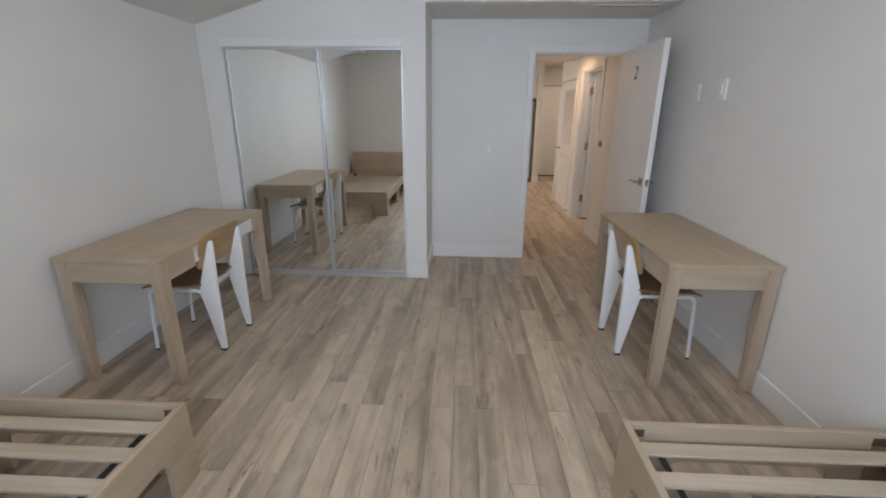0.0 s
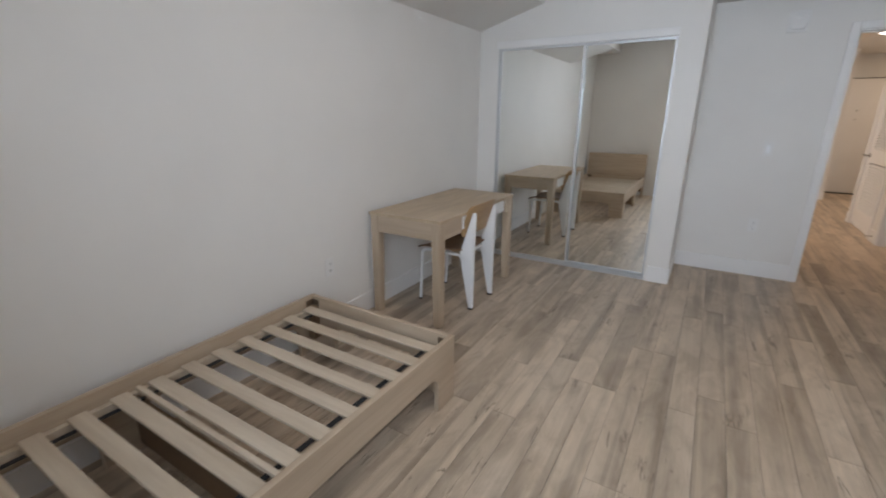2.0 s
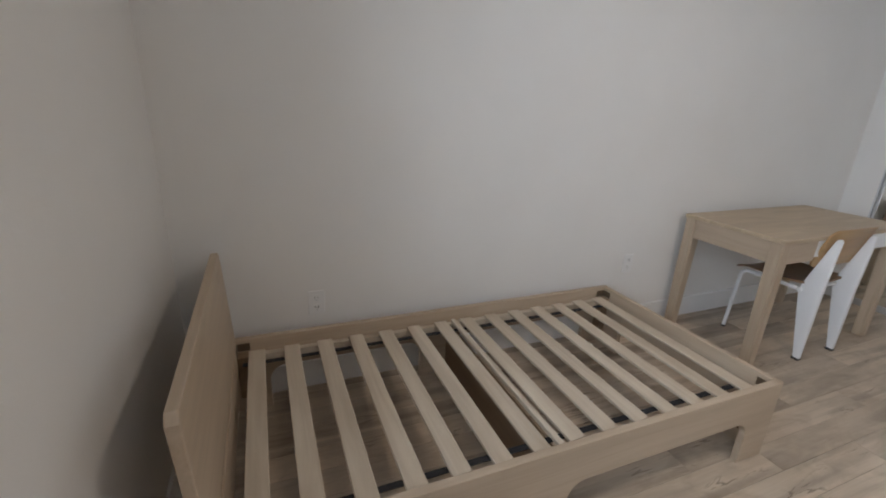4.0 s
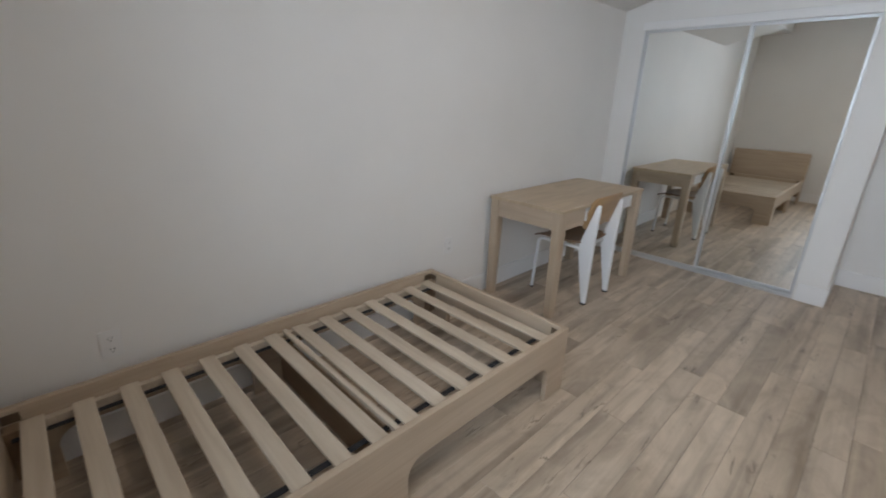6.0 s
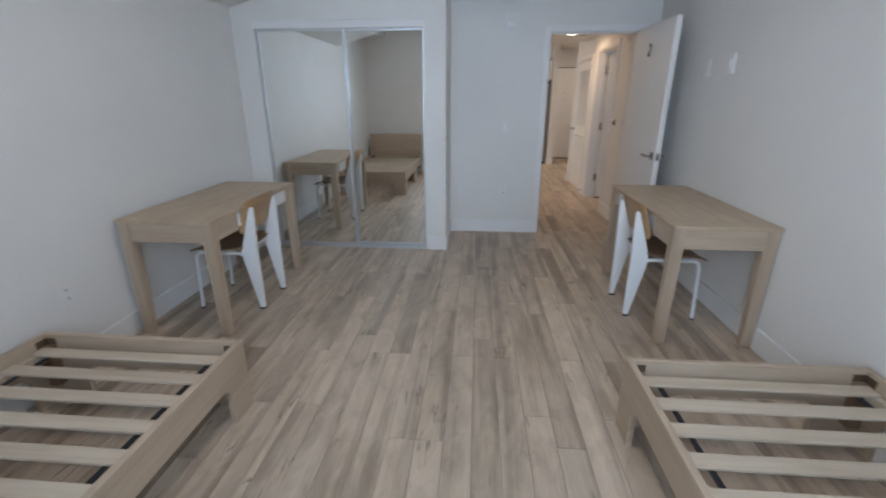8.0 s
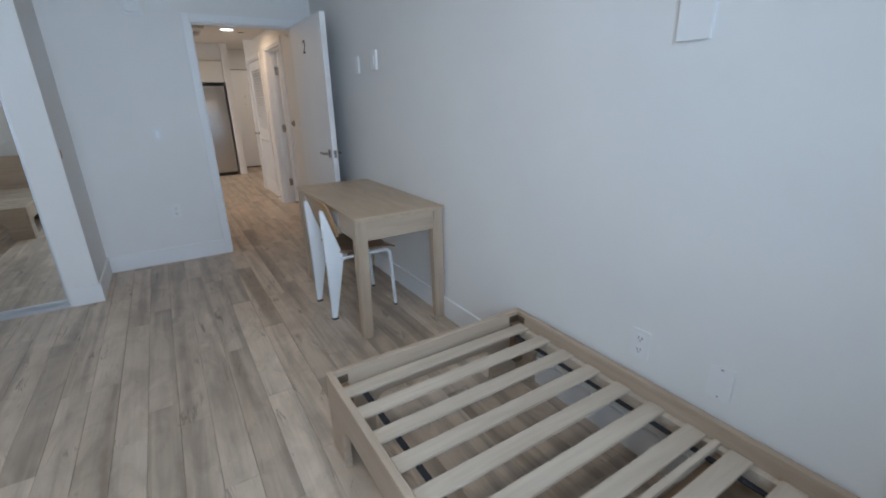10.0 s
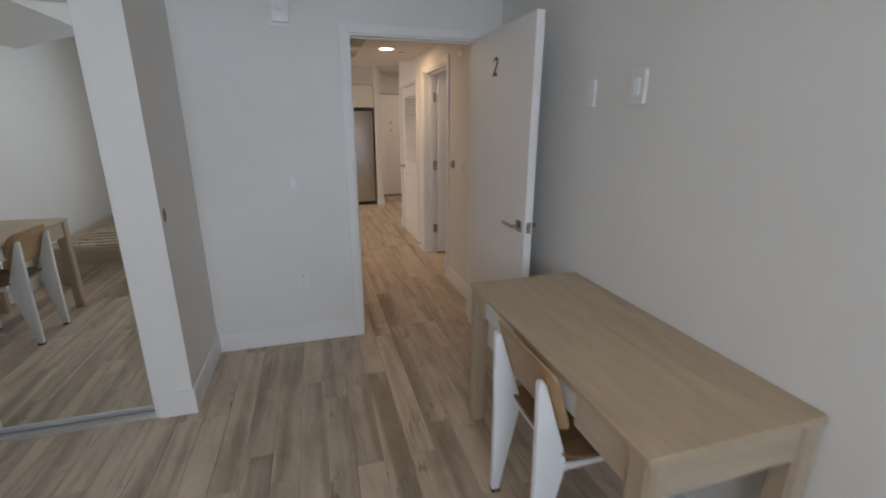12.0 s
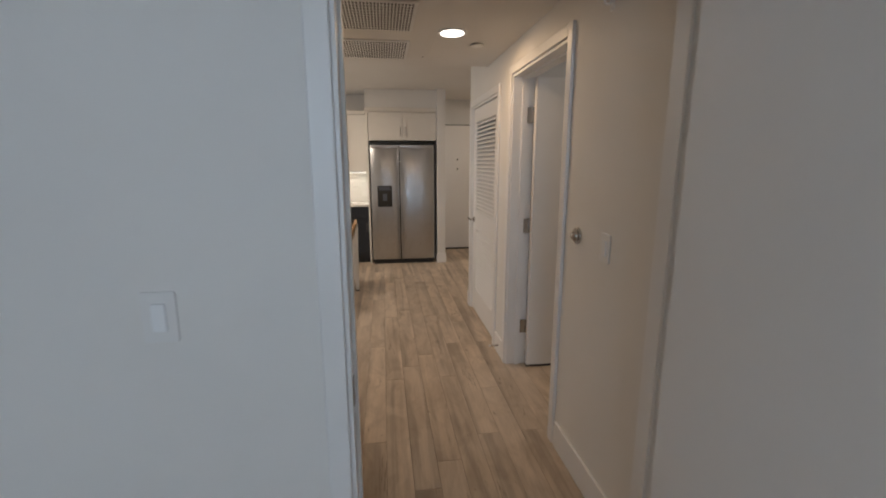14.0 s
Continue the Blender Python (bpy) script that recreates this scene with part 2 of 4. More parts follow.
def structure(name, bm, material, label, category):
    return tagged(part(name, bm, material), label, category, kind="structure")


def thing(name, label, category, m=None, group=""):
    ob = new(name)
    ob.empty_display_size = 0.05
    tagged(ob, label, category, group)
    if m is not None:
        ob.matrix_world = m
    return ob


# ---- the plan ----
XL, XR = -1.85, 2.00          # bedroom side walls
YS, YC, YN = -0.34, 4.200, 4.858  # window wall, closet front, door wall
COL0, COL1 = -0.148, 0.02      # the pier beside the closet
ZM, ZN, ZK = 2.74, 2.305, 2.45  # main ceiling, dropped ceiling of the nook, kitchen ceiling
HX = 1.941                     # hall wall with the doors
ZH = 2.215                    # hall ceiling
DX0, DX1, DH = 0.984, 1.842, 2.026  # bedroom doorway
WX0, WX1, WZ0, WZ1 = -0.51, 1.23, 0.98, 2.38  # bedroom window

wall_west = structure("wall_west", boxes((XL - 0.12, XL, YS - 0.14, YN + 0.12, 0, ZM)), WALL, "plain off-white painted bedroom wall", "wall")
wall_east = structure("wall_east", boxes((XR, XR + 0.12, YS - 0.14, YN, 0, ZM)), WALL, "plain off-white painted bedroom wall", "wall")
wall_south = structure("wall_south", boxes((XL, WX0, YS - 0.14, YS, 0, ZM), (WX1, XR, YS - 0.14, YS, 0, ZM), (WX0, WX1, YS - 0.14, YS, 0, WZ0), (WX0, WX1, YS - 0.14, YS, WZ1, ZM)),
                       WALL, "off-white bedroom wall with the window behind the beds", "wall")
CX0, CX1, CZ = -1.656, -0.170, 2.052
wall_closet = structure("wall_closet", boxes((XL, CX0, YC, YC + 0.10, 0, ZM), (CX0, COL0 - 0.02, YC, YC + 0.10, CZ, ZM)), WALL, "off-white wall framing the mirrored closet", "wall")
wall_pier = structure("wall_pier", boxes((COL0 - 0.02, COL1, YC, YN, 0, ZM)), WALL, "off-white wall pier beside the mirrored closet", "wall")
wall_lintel = structure("wall_lintel", boxes((COL1, XR, YC - 0.004, YC + 0.10, ZN, ZM)), WALL, "off-white drop wall over the doorway nook", "wall")
wall_closet_back = structure("wall_closet_back", boxes((XL, COL0 - 0.02, 4.770, YN, 0, ZM)), WALL, "off-white back wall of the closet", "wall")
wall_north = structure("wall_north", boxes((XL, DX0, YN, YN + 0.12, 0, ZM), (DX1, XR + 0.12, YN, YN + 0.12, 0, ZM), (DX0, DX1, YN, YN + 0.12, DH, ZM)),
                       WALL, "off-white bedroom wall with the open doorway to the hall", "wall")
ceiling = structure("ceiling", boxes((XL - 0.12, XR + 0.12, YS - 0.14, YC + 0.10, ZM, ZM + 0.1)), CEIL, "plain white bedroom ceiling", "ceiling")
ceiling_nook = structure("ceiling_nook", boxes((COL1, XR, YC + 0.10, YN, ZN, ZN + 0.1)), CEIL, "low white ceiling over the doorway nook", "ceiling")
soffit = structure("soffit", boxes((XL, -1.45, YS, 1.235, 2.45, ZM)), CEIL, "white painted soffit along the bedroom wall", "ceiling")
# underside sloped to draw the dark wedge in the closet corner
soffit_slope = structure("soffit_slope", prism([(XL, 2.150), (-1.25, 2.325), (-1.25, ZM), (XL, ZM)], 1.235, YC, 1), CEIL, "sloped white soffit beside the closet wall", "ceiling")

# hall, bathroom and kitchen shell
BY0, BY1, BH = 5.884, 6.765, 2.021
LY0, LY1, LH = 7.115, 8.060, 1.965
YE = 8.18                      # end of the hall wall
KX, KY = 0.113, -0.150         # the kitchen run, aside and nearer
EY = 11.12                     # entry wall
wall_hall_east = structure("wall_hall_east", boxes((HX, HX + 0.14, YN + 0.12, BY0, 0, ZK), (HX, HX + 0.14, BY1, LY0, 0, ZK), (HX, HX + 0.14, LY1, YE, 0, ZK), (HX, HX + 0.14, BY0, BY1, BH, ZK), (HX, HX + 0.14, LY0, LY1, LH, ZK)),
                           WALL, "cream-white hall wall with two doorways", "wall")
wall_hall_west = structure("wall_hall_west", boxes((0.60, 0.72, YN + 0.12, 6.85, 0, ZK)), WALL, "cream-white hall wall", "wall")
wall_living_south = structure("wall_living_south", boxes((-3.0, 0.60, 6.73, 6.85, 0, ZK)), WALL, "off-white living room wall", "wall")
wall_living_west = structure("wall_living_west", boxes((-3.12, -3.0, 6.73, 8.1, 0, ZK), (-3.12, -3.0, 9.9, 12.0, 0, ZK), (-3.12, -3.0, 8.1, 9.9, 0, 0.7), (-3.12, -3.0, 8.1, 9.9, 2.15, ZK)), WALL, "off-white living room wall with an assumed window", "wall")
wall_kitchen_north = structure("wall_kitchen_north", boxes((-3.0, 1.735 + KX, 10.90 + KY, 11.02 + KY, 0, ZK)), WALL, "cream kitchen wall behind cabinets and fridge", "wall")
wall_fridge_side = structure("wall_fridge_side", boxes((1.735 + KX, 1.850 + KX, 10.22 + KY, EY, 0, ZK)), WALL, "cream wall end beside the fridge", "wall")
wall_entry = structure("wall_entry", boxes((1.850 + KX, 3.9, EY, EY + 0.12, 0, ZK)), WALL, "cream wall with the entry door", "wall")
wall_entry_east = structure("wall_entry_east", boxes((3.78, 3.9, YE, EY, 0, ZK), (HX + 0.14, 3.9, YE - 0.12, YE, 0, ZK)), WALL, "cream entry wall", "wall")
wall_bathroom = structure("wall_bathroom", boxes((HX + 0.14, 3.9, YN + 0.12, 5.12, 0, ZK), (3.8, 3.9, 5.12, 7.05, 0, ZK), (HX + 0.14, 3.8, 6.95, 7.05, 0, ZK)), WALL, "plain white bathroom wall", "wall")
ceiling_hall = structure("ceiling_hall", boxes((0.60, HX, YN + 0.12, 7.49, ZH, ZK)), CEIL, "low white hall ceiling", "ceiling")
ceiling_kitchen = structure("ceiling_kitchen", boxes((-3.12, 3.9, YN + 0.12, 12.0, ZK, ZK + 0.1)), CEIL, "plain white kitchen ceiling", "ceiling")

# baseboards
BB, BT = 0.14, 0.013
for name, dims in {
    "baseboard_west": ((XL, XL + BT, YS, YC, 0, BB),),
    "baseboard_east": ((XR - BT, XR, YS, YN, 0, BB),),
    "baseboard_south": ((XL + BT, XR - BT, YS, YS + BT, 0, BB),),
    "baseboard_pier": ((COL0, COL1 + BT, YC - BT, YC, 0, BB), (COL1, COL1 + BT, YC, YN, 0, BB)),
    "baseboard_closet": ((XL + BT, CX0 - 0.005, YC - BT, YC, 0, BB),),
    "baseboard_north": ((COL1 + BT, DX0 - 0.054, YN - BT, YN, 0, BB),),
    "baseboard_hall": ((HX - BT, HX, YN + 0.14, BY0 - 0.07, 0, BB), (HX - BT, HX, BY1 + 0.07, LY0 - 0.07, 0, BB), (HX - BT, HX, LY1 + 0.07, YE, 0, BB)),
    "baseboard_fridge_side": ((1.722 + KX, 1.863 + KX, 10.207 + KY, 10.22 + KY, 0, BB), (1.850 + KX, 1.863 + KX, 10.22 + KY, EY, 0, BB)),
    "baseboard_entry": ((1.863 + KX, 1.975 + KX, EY - BT, EY, 0, BB),),
}.items():
    structure(name, boxes(*dims, bevel=0.003), TRIM, "white painted baseboard", "baseboard")


# ---- doors, casings, window ----
def casing(name, axis, wall, side, a0, a1, top, width=0.054, thick=0.016):
    """Door casing on one face of a wall: axis along which the opening runs, the face's place, the side it stands out to."""
    bm = bmesh.new()
    w0, w1 = sorted((wall, wall + side * thick))
    for p0, p1, z0, z1 in ((a0 - width, a0, 0, top + width), (a1, a1 + width, 0, top + width), (a0, a1, top, top + width)):
        d = (p0, p1, w0, w1, z0, z1) if axis == 0 else (w0, w1, p0, p1, z0, z1)
        box(bm, *d, bevel=0.004)
    return structure(name, bm, TRIM, "white painted door casing", "trim")


def jamb(name, axis, w0, w1, a0, a1, top, t=0.018, stop=None, lip=0.012):
    bm = bmesh.new()
    parts = [(a0, a0 + t, 0, top), (a1 - t, a1, 0, top), (a0 + t, a1 - t, top - t, top)]
    for p0, p1, z0, z1 in parts:
        box(bm, *((p0, p1, w0, w1, z0, z1) if axis == 0 else (w0, w1, p0, p1, z0, z1)), bevel=0.002)
    if stop:
        s0, s1 = stop
        for p0, p1, z0, z1 in ((a0 + t, a0 + t + lip, 0, top - t), (a1 - t - lip, a1 - t, 0, top - t), (a0 + t + lip, a1 - t - lip, top - t - lip, top - t)):
            box(bm, *((p0, p1, s0, s1, z0, z1) if axis == 0 else (s0, s1, p0, p1, z0, z1)))
    return structure(name, bm, TRIM, "white painted door jamb with stop", "trim")


casing("trim_bedroom_door", 0, YN, -1, DX0, DX1, DH)
casing("trim_bedroom_door_hall", 0, YN + 0.12, 1, DX0, DX1, DH)
jamb("trim_bedroom_jamb", 0, YN - 0.002, YN + 0.122, DX0 - 0.001, DX1 + 0.001, DH + 0.001, t=0.012, stop=(YN + 0.05, YN + 0.085), lip=0.008)
casing("trim_bathroom_door", 1, HX, -1, BY0, BY1, BH)
jamb("trim_bathroom_jamb", 1, HX - 0.002, HX + 0.142, BY0 - 0.001, BY1 + 0.001, BH + 0.001, stop=(HX + 0.06, HX + 0.095))
casing("trim_louver_door", 1, HX, -1, LY0, LY1, LH)
jamb("trim_louver_jamb", 1, HX - 0.002, HX + 0.142, LY0 - 0.001, LY1 + 0.001, LH + 0.001)


def lever(parent, at, out, along, name="door_handle"):
    """Square rose with a straight lever: at on the face, out from the face, along the lever."""
    a, o, l = Vector(at), Vector(out), Vector(along)
    up = Vector((0, 0, 1))
    bm = bmesh.new()
    def slab(c, half_l, half_z, o0, o1):
        vs = [bm.verts.new(c + l * sl * half_l + up * sz * half_z + o * so) for so in (o0, o1) for sl, sz in ((-1, -1), (1, -1), (1, 1), (-1, 1))]
        for f in ((0, 1, 2, 3), (7, 6, 5, 4), (0, 4, 5, 1), (1, 5, 6, 2), (2, 6, 7, 3), (3, 7, 4, 0)):
            bm.faces.new([vs[i] for i in f])
    slab(a, 0.032, 0.032, 0.0, 0.008)
    slab(a, 0.010, 0.010, 0.008, 0.046)
    slab(a + l * 0.052, 0.062, 0.009, 0.042, 0.054)
    bmesh.ops.recalc_face_normals(bm, faces=bm.faces)
    bmesh.ops.bevel(bm, geom=bm.edges[:], offset=0.0025, segments=2, affect="EDGES")
    return part(name, bm, NICKEL, parent, "satin nickel lever handle", True)


def hinge_mesh(length=0.10):
    bm = disc(bmesh.new(), (0, 0, 0), 0.007, length, 2, 12)
    box(bm, 0.0, 0.032, -0.0015, 0.0015, -length / 2, length / 2)
    box(bm, -0.0015, 0.0015, 0.0, 0.032, -length / 2, length / 2)
    return bm


# bedroom door, swung open against the wall; local x runs from the hinge to the free edge, y is the thickness
LEAF = 0.864
door = thing("door_1", "white flush door standing open, black numeral two", "door", pose(1.792, 4.836, 0.010, 0, 0, -89.7))
tagged(door, kind="structure")
leaf = part("door_leaf", boxes((0, LEAF, 0, 0.044, 0, 2.010), bevel=0.002), DOORPAINT, door)
lever(door, (LEAF - 0.065, 0.0, 0.944), (0, -1, 0), (-1, 0, 0))
lever(door, (LEAF - 0.065, 0.044, 0.944), (0, 1, 0), (-1, 0, 0))
part("latch_plate", boxes((LEAF - 0.001, LEAF + 0.002, 0.009, 0.035, 0.914, 0.974), bevel=0.0008), NICKEL, door)
part("latch_bolt", boxes((LEAF + 0.002, LEAF + 0.012, 0.015, 0.029, 0.934, 0.954), bevel=0.002), NICKEL, door)
for z in (0.22, 1.04, 1.88):
    h = part("hinge", hinge_mesh(), NICKEL, door, smooth=True)
    h.location = (-0.004, 0.046, z)
num = bpy.data.curves.new("numeral", "FONT")
num.body, num.size, num.extrude, num.align_x, num.align_y, num.shear = "2", 0.150, 0.0015, "CENTER", "CENTER", 0.20
numeral = new("numeral", num)
numeral.data.materials.append(INK)
numeral.parent = door
numeral.matrix_basis = pose(0.384, -0.0025, 1.802, 90, 0, 0)
numeral["label"] = "black numeral 2"

strike = tagged(part("strike_plate", boxes((DX0 + 0.0105, DX0 + 0.0135, YN + 0.008, YN + 0.036, 0.878, 0.948), bevel=0.0008), NICKEL), "satin nickel strike plate on the door jamb", "strike plate")

# bathroom door, open into the bathroom
bath = thing("door_2", "white flush door swung open into the bathroom", "door", pose(HX + 0.138, 6.730, 0.012, 0, 0, -1.5))
tagged(bath, kind="structure")
part("door_leaf", boxes((0, 0.86, -0.044, 0, 0, 1.985), bevel=0.002), DOORPAINT, bath)
part("door_sweep", boxes((0.0, 0.86, -0.046, -0.004, -0.008, 0.004)), GASKET, bath)
for z in (0.285, 1.02, 1.755):
    h = part("hinge", boxes((-0.045, 0.0, 0.004, 0.007, z - 0.05, z + 0.05), (-0.006, 0.008, -0.008, 0.008, z - 0.05, z + 0.05), (0.004, 0.008, -0.04, 0.0, z - 0.05, z + 0.05), bevel=0.001), NICKEL, bath)

# louvred closet door, shut
louv = thing("door_3", "white louvred closet door, shut, nickel knob", "door", pose(HX + 0.012, LY0 + 0.02, 0.012))
tagged(louv, kind="structure")
W, H = 0.905, 1.930
part("door_frame", boxes((0, 0.035, 0, 0.11, 0, H), (0, 0.035, W - 0.11, W, 0, H), (0, 0.035, 0.11, W - 0.11, 0, 0.22), (0, 0.035, 0.11, W - 0.11, 0.82, 0.99), (0, 0.035, 0.11, W - 0.11, H - 0.12, H), bevel=0.003), DOORPAINT, louv)
slat_mesh = mesh_of("slat", prism([(0.0, 0.0), (0.0, 0.009), (0.030, 0.033), (0.030, 0.024)], 0.108, W - 0.108, 1), DOORPAINT)
for z0, z1 in ((0.225, 0.80), (0.995, H - 0.145)):
    k = 0
    while z0 + k * 0.034 < z1:
        s = new("slat", slat_mesh)
        s.parent, s.location = louv, (0, 0, z0 + k * 0.034)
        s.matrix_basis = Matrix.Translation((0, 0, z0 + k * 0.034))
        k += 1
bm = disc(bmesh.new(), (-0.004, W - 0.055, 0.905), 0.027, 0.008, 0)
disc(bm, (-0.022, W - 0.055, 0.905), 0.010, 0.04, 0, 14)
box(bm, -0.048, -0.036, W - 0.065, W + 0.045, 0.895, 0.915, bevel=0.003)
part("door_handle", bm, NICKEL, louv, "satin nickel lever handle", True)
for z in (0.2, 1.85):
    part("hinge", boxes((-0.006, 0.004, -0.012, 0.004, z - 0.045, z + 0.045), bevel=0.001), NICKEL, louv)

# entry door at the end
entry = thing("door_4", "plain white entry door, shut, dark threshold", "door", pose(1.975 + KX, EY - 0.04, 0))
tagged(entry, kind="structure")
part("door_leaf", boxes((0, 0.92, 0, 0.038, 0.02, 2.045), bevel=0.002), DOORPAINT, entry)
part("threshold", boxes((0, 0.92, -0.03, 0.03, 0.0, 0.018), bevel=0.003), GASKET, entry, "dark metal threshold")
part("head_gap", boxes((-0.02, 0.94, 0.004, 0.036, 2.047, 2.058)), DARKSLOT, entry)
for z in (1.05, 1.20):
    part("lock", disc(bmesh.new(), (0.22, -0.006, z + 0.3), 0.012, 0.012, 1, 14), NICKEL, entry)

# bedroom window behind the walk
win = thing("window_1", "white-framed two-light bedroom window", "window", pose(0, YS - 0.07, 0))
tagged(win, kind="structure")
xm = (WX0 + WX1) / 2
part("window_frame", boxes((WX0, WX0 + 0.05, -0.03, 0.03, WZ0, WZ1), (WX1 - 0.05, WX1, -0.03, 0.03, WZ0, WZ1), (WX0 + 0.05, WX1 - 0.05, -0.03, 0.03, WZ0, WZ0 + 0.05), (WX0 + 0.05, WX1 - 0.05, -0.03, 0.03, WZ1 - 0.05, WZ1), (xm - 0.025, xm + 0.025, -0.028, 0.028, WZ0 + 0.05, WZ1 - 0.05), bevel=0.003), PLASTIC, win)
for a, b in ((WX0 + 0.05, xm - 0.025), (xm + 0.025, WX1 - 0.05)):
    p = part("pane", boxes((a, b, -0.004, 0.004, WZ0 + 0.05, WZ1 - 0.05)), GLASS, win)
    p.visible_shadow = False
part("window_sill", boxes((WX0, WX1, 0.03, 0.085, WZ0, WZ0 + 0.018), bevel=0.003), TRIM, win)
# unseen window, assumed from the bright reflection on the refrigerator
win2 = thing("window_2", "white-framed living room window, assumed out of view", "window", pose(-3.06, 0, 0))
tagged(win2, kind="structure")
part("window_frame", boxes((-0.03, 0.03, 8.1, 8.15, 0.7, 2.15), (-0.03, 0.03, 9.85, 9.9, 0.7, 2.15), (-0.03, 0.03, 8.15, 9.85, 0.7, 0.75), (-0.03, 0.03, 8.15, 9.85, 2.1, 2.15), bevel=0.003), PLASTIC, win2)
p = part("pane", boxes((-0.004, 0.004, 8.15, 9.85, 0.75, 2.10)), GLASS, win2)
p.visible_shadow = False

# ---- mirrored closet ----
closet = thing("mirrored_closet_door", "two sliding mirror closet doors in white metal tracks", "closet door", pose(0, YC, 0))
part("header_track", boxes((CX0 - 0.012, CX1 + 0.005, -0.018, 0.075, 1.988, 2.042), (CX0 - 0.012, CX1 + 0.005, -0.022, -0.017, 2.034, 2.048), bevel=0.002), TRIM, closet, "white header track")
part("bottom_track", boxes((CX0, CX1, 0.002, 0.078, 0.0, 0.008), (CX0, CX1, 0.002, 0.008, 0.008, 0.022), (CX0, CX1, 0.037, 0.042, 0.008, 0.018), (CX0, CX1, 0.072, 0.078, 0.008, 0.022)), ALU, closet, "aluminium floor track")
part("side_channel", boxes((CX0 - 0.002, CX0 + 0.010, 0.0, 0.078, 0.022, 1.988), bevel=0.001), ALU, closet)
XS = -0.878
for a, b, y0 in ((CX0 + 0.012, XS + 0.012, 0.012), (XS - 0.018, CX1 - 0.002, 0.046)):
    panel = part("sliding_panel", boxes((a + 0.016, b - 0.016, y0 + 0.004, y0 + 0.010, 0.045, 1.973)), MIRROR, closet, "mirror glass panel")
    for d in ((a, a + 0.018, y0, y0 + 0.022, 0.02, 1.992), (b - 0.018, b, y0, y0 + 0.022, 0.02, 1.992)):
        part("stile", boxes(d, bevel=0.003), ALU, panel)
    for d in ((a + 0.018, b - 0.018, y0, y0 + 0.022, 0.02, 0.048), (a + 0.018, b - 0.018, y0, y0 + 0.022, 1.968, 1.992)):
        part("rail", boxes(d, bevel=0.003), ALU, panel)


# ---- beds ----
def fillet_profile(length, top, legs, cut, r, n=6):
    """Outline of a rail with leg cut-outs: legs are (from, to) along it, cut the height of the cut-outs."""
    pts = [(0, top), (0, 0)]
    for i, (a, b) in enumerate(legs):
        if i:
            for k in range(n + 1):
                t = radians(90 * k / n)
                pts.append((a - r + r * math.sin(t), cut - r + r * math.cos(t)))
            pts.append((a, 0))
        if i < len(legs) - 1:
            pts.append((b, 0))
            for k in range(n + 1):
                t = radians(90 * k / n)
                pts.append((b + r - r * math.cos(t), cut - r + r * math.sin(t)))
    pts += [(length, 0), (length, top)]
    out = []
    for p in pts:
        if not out or (abs(p[0] - out[-1][0]) + abs(p[1] - out[-1][1])) > 1e-5:
            out.append(p)
    return out


BW, BL, BTOP = 1.006, 2.030, 0.357


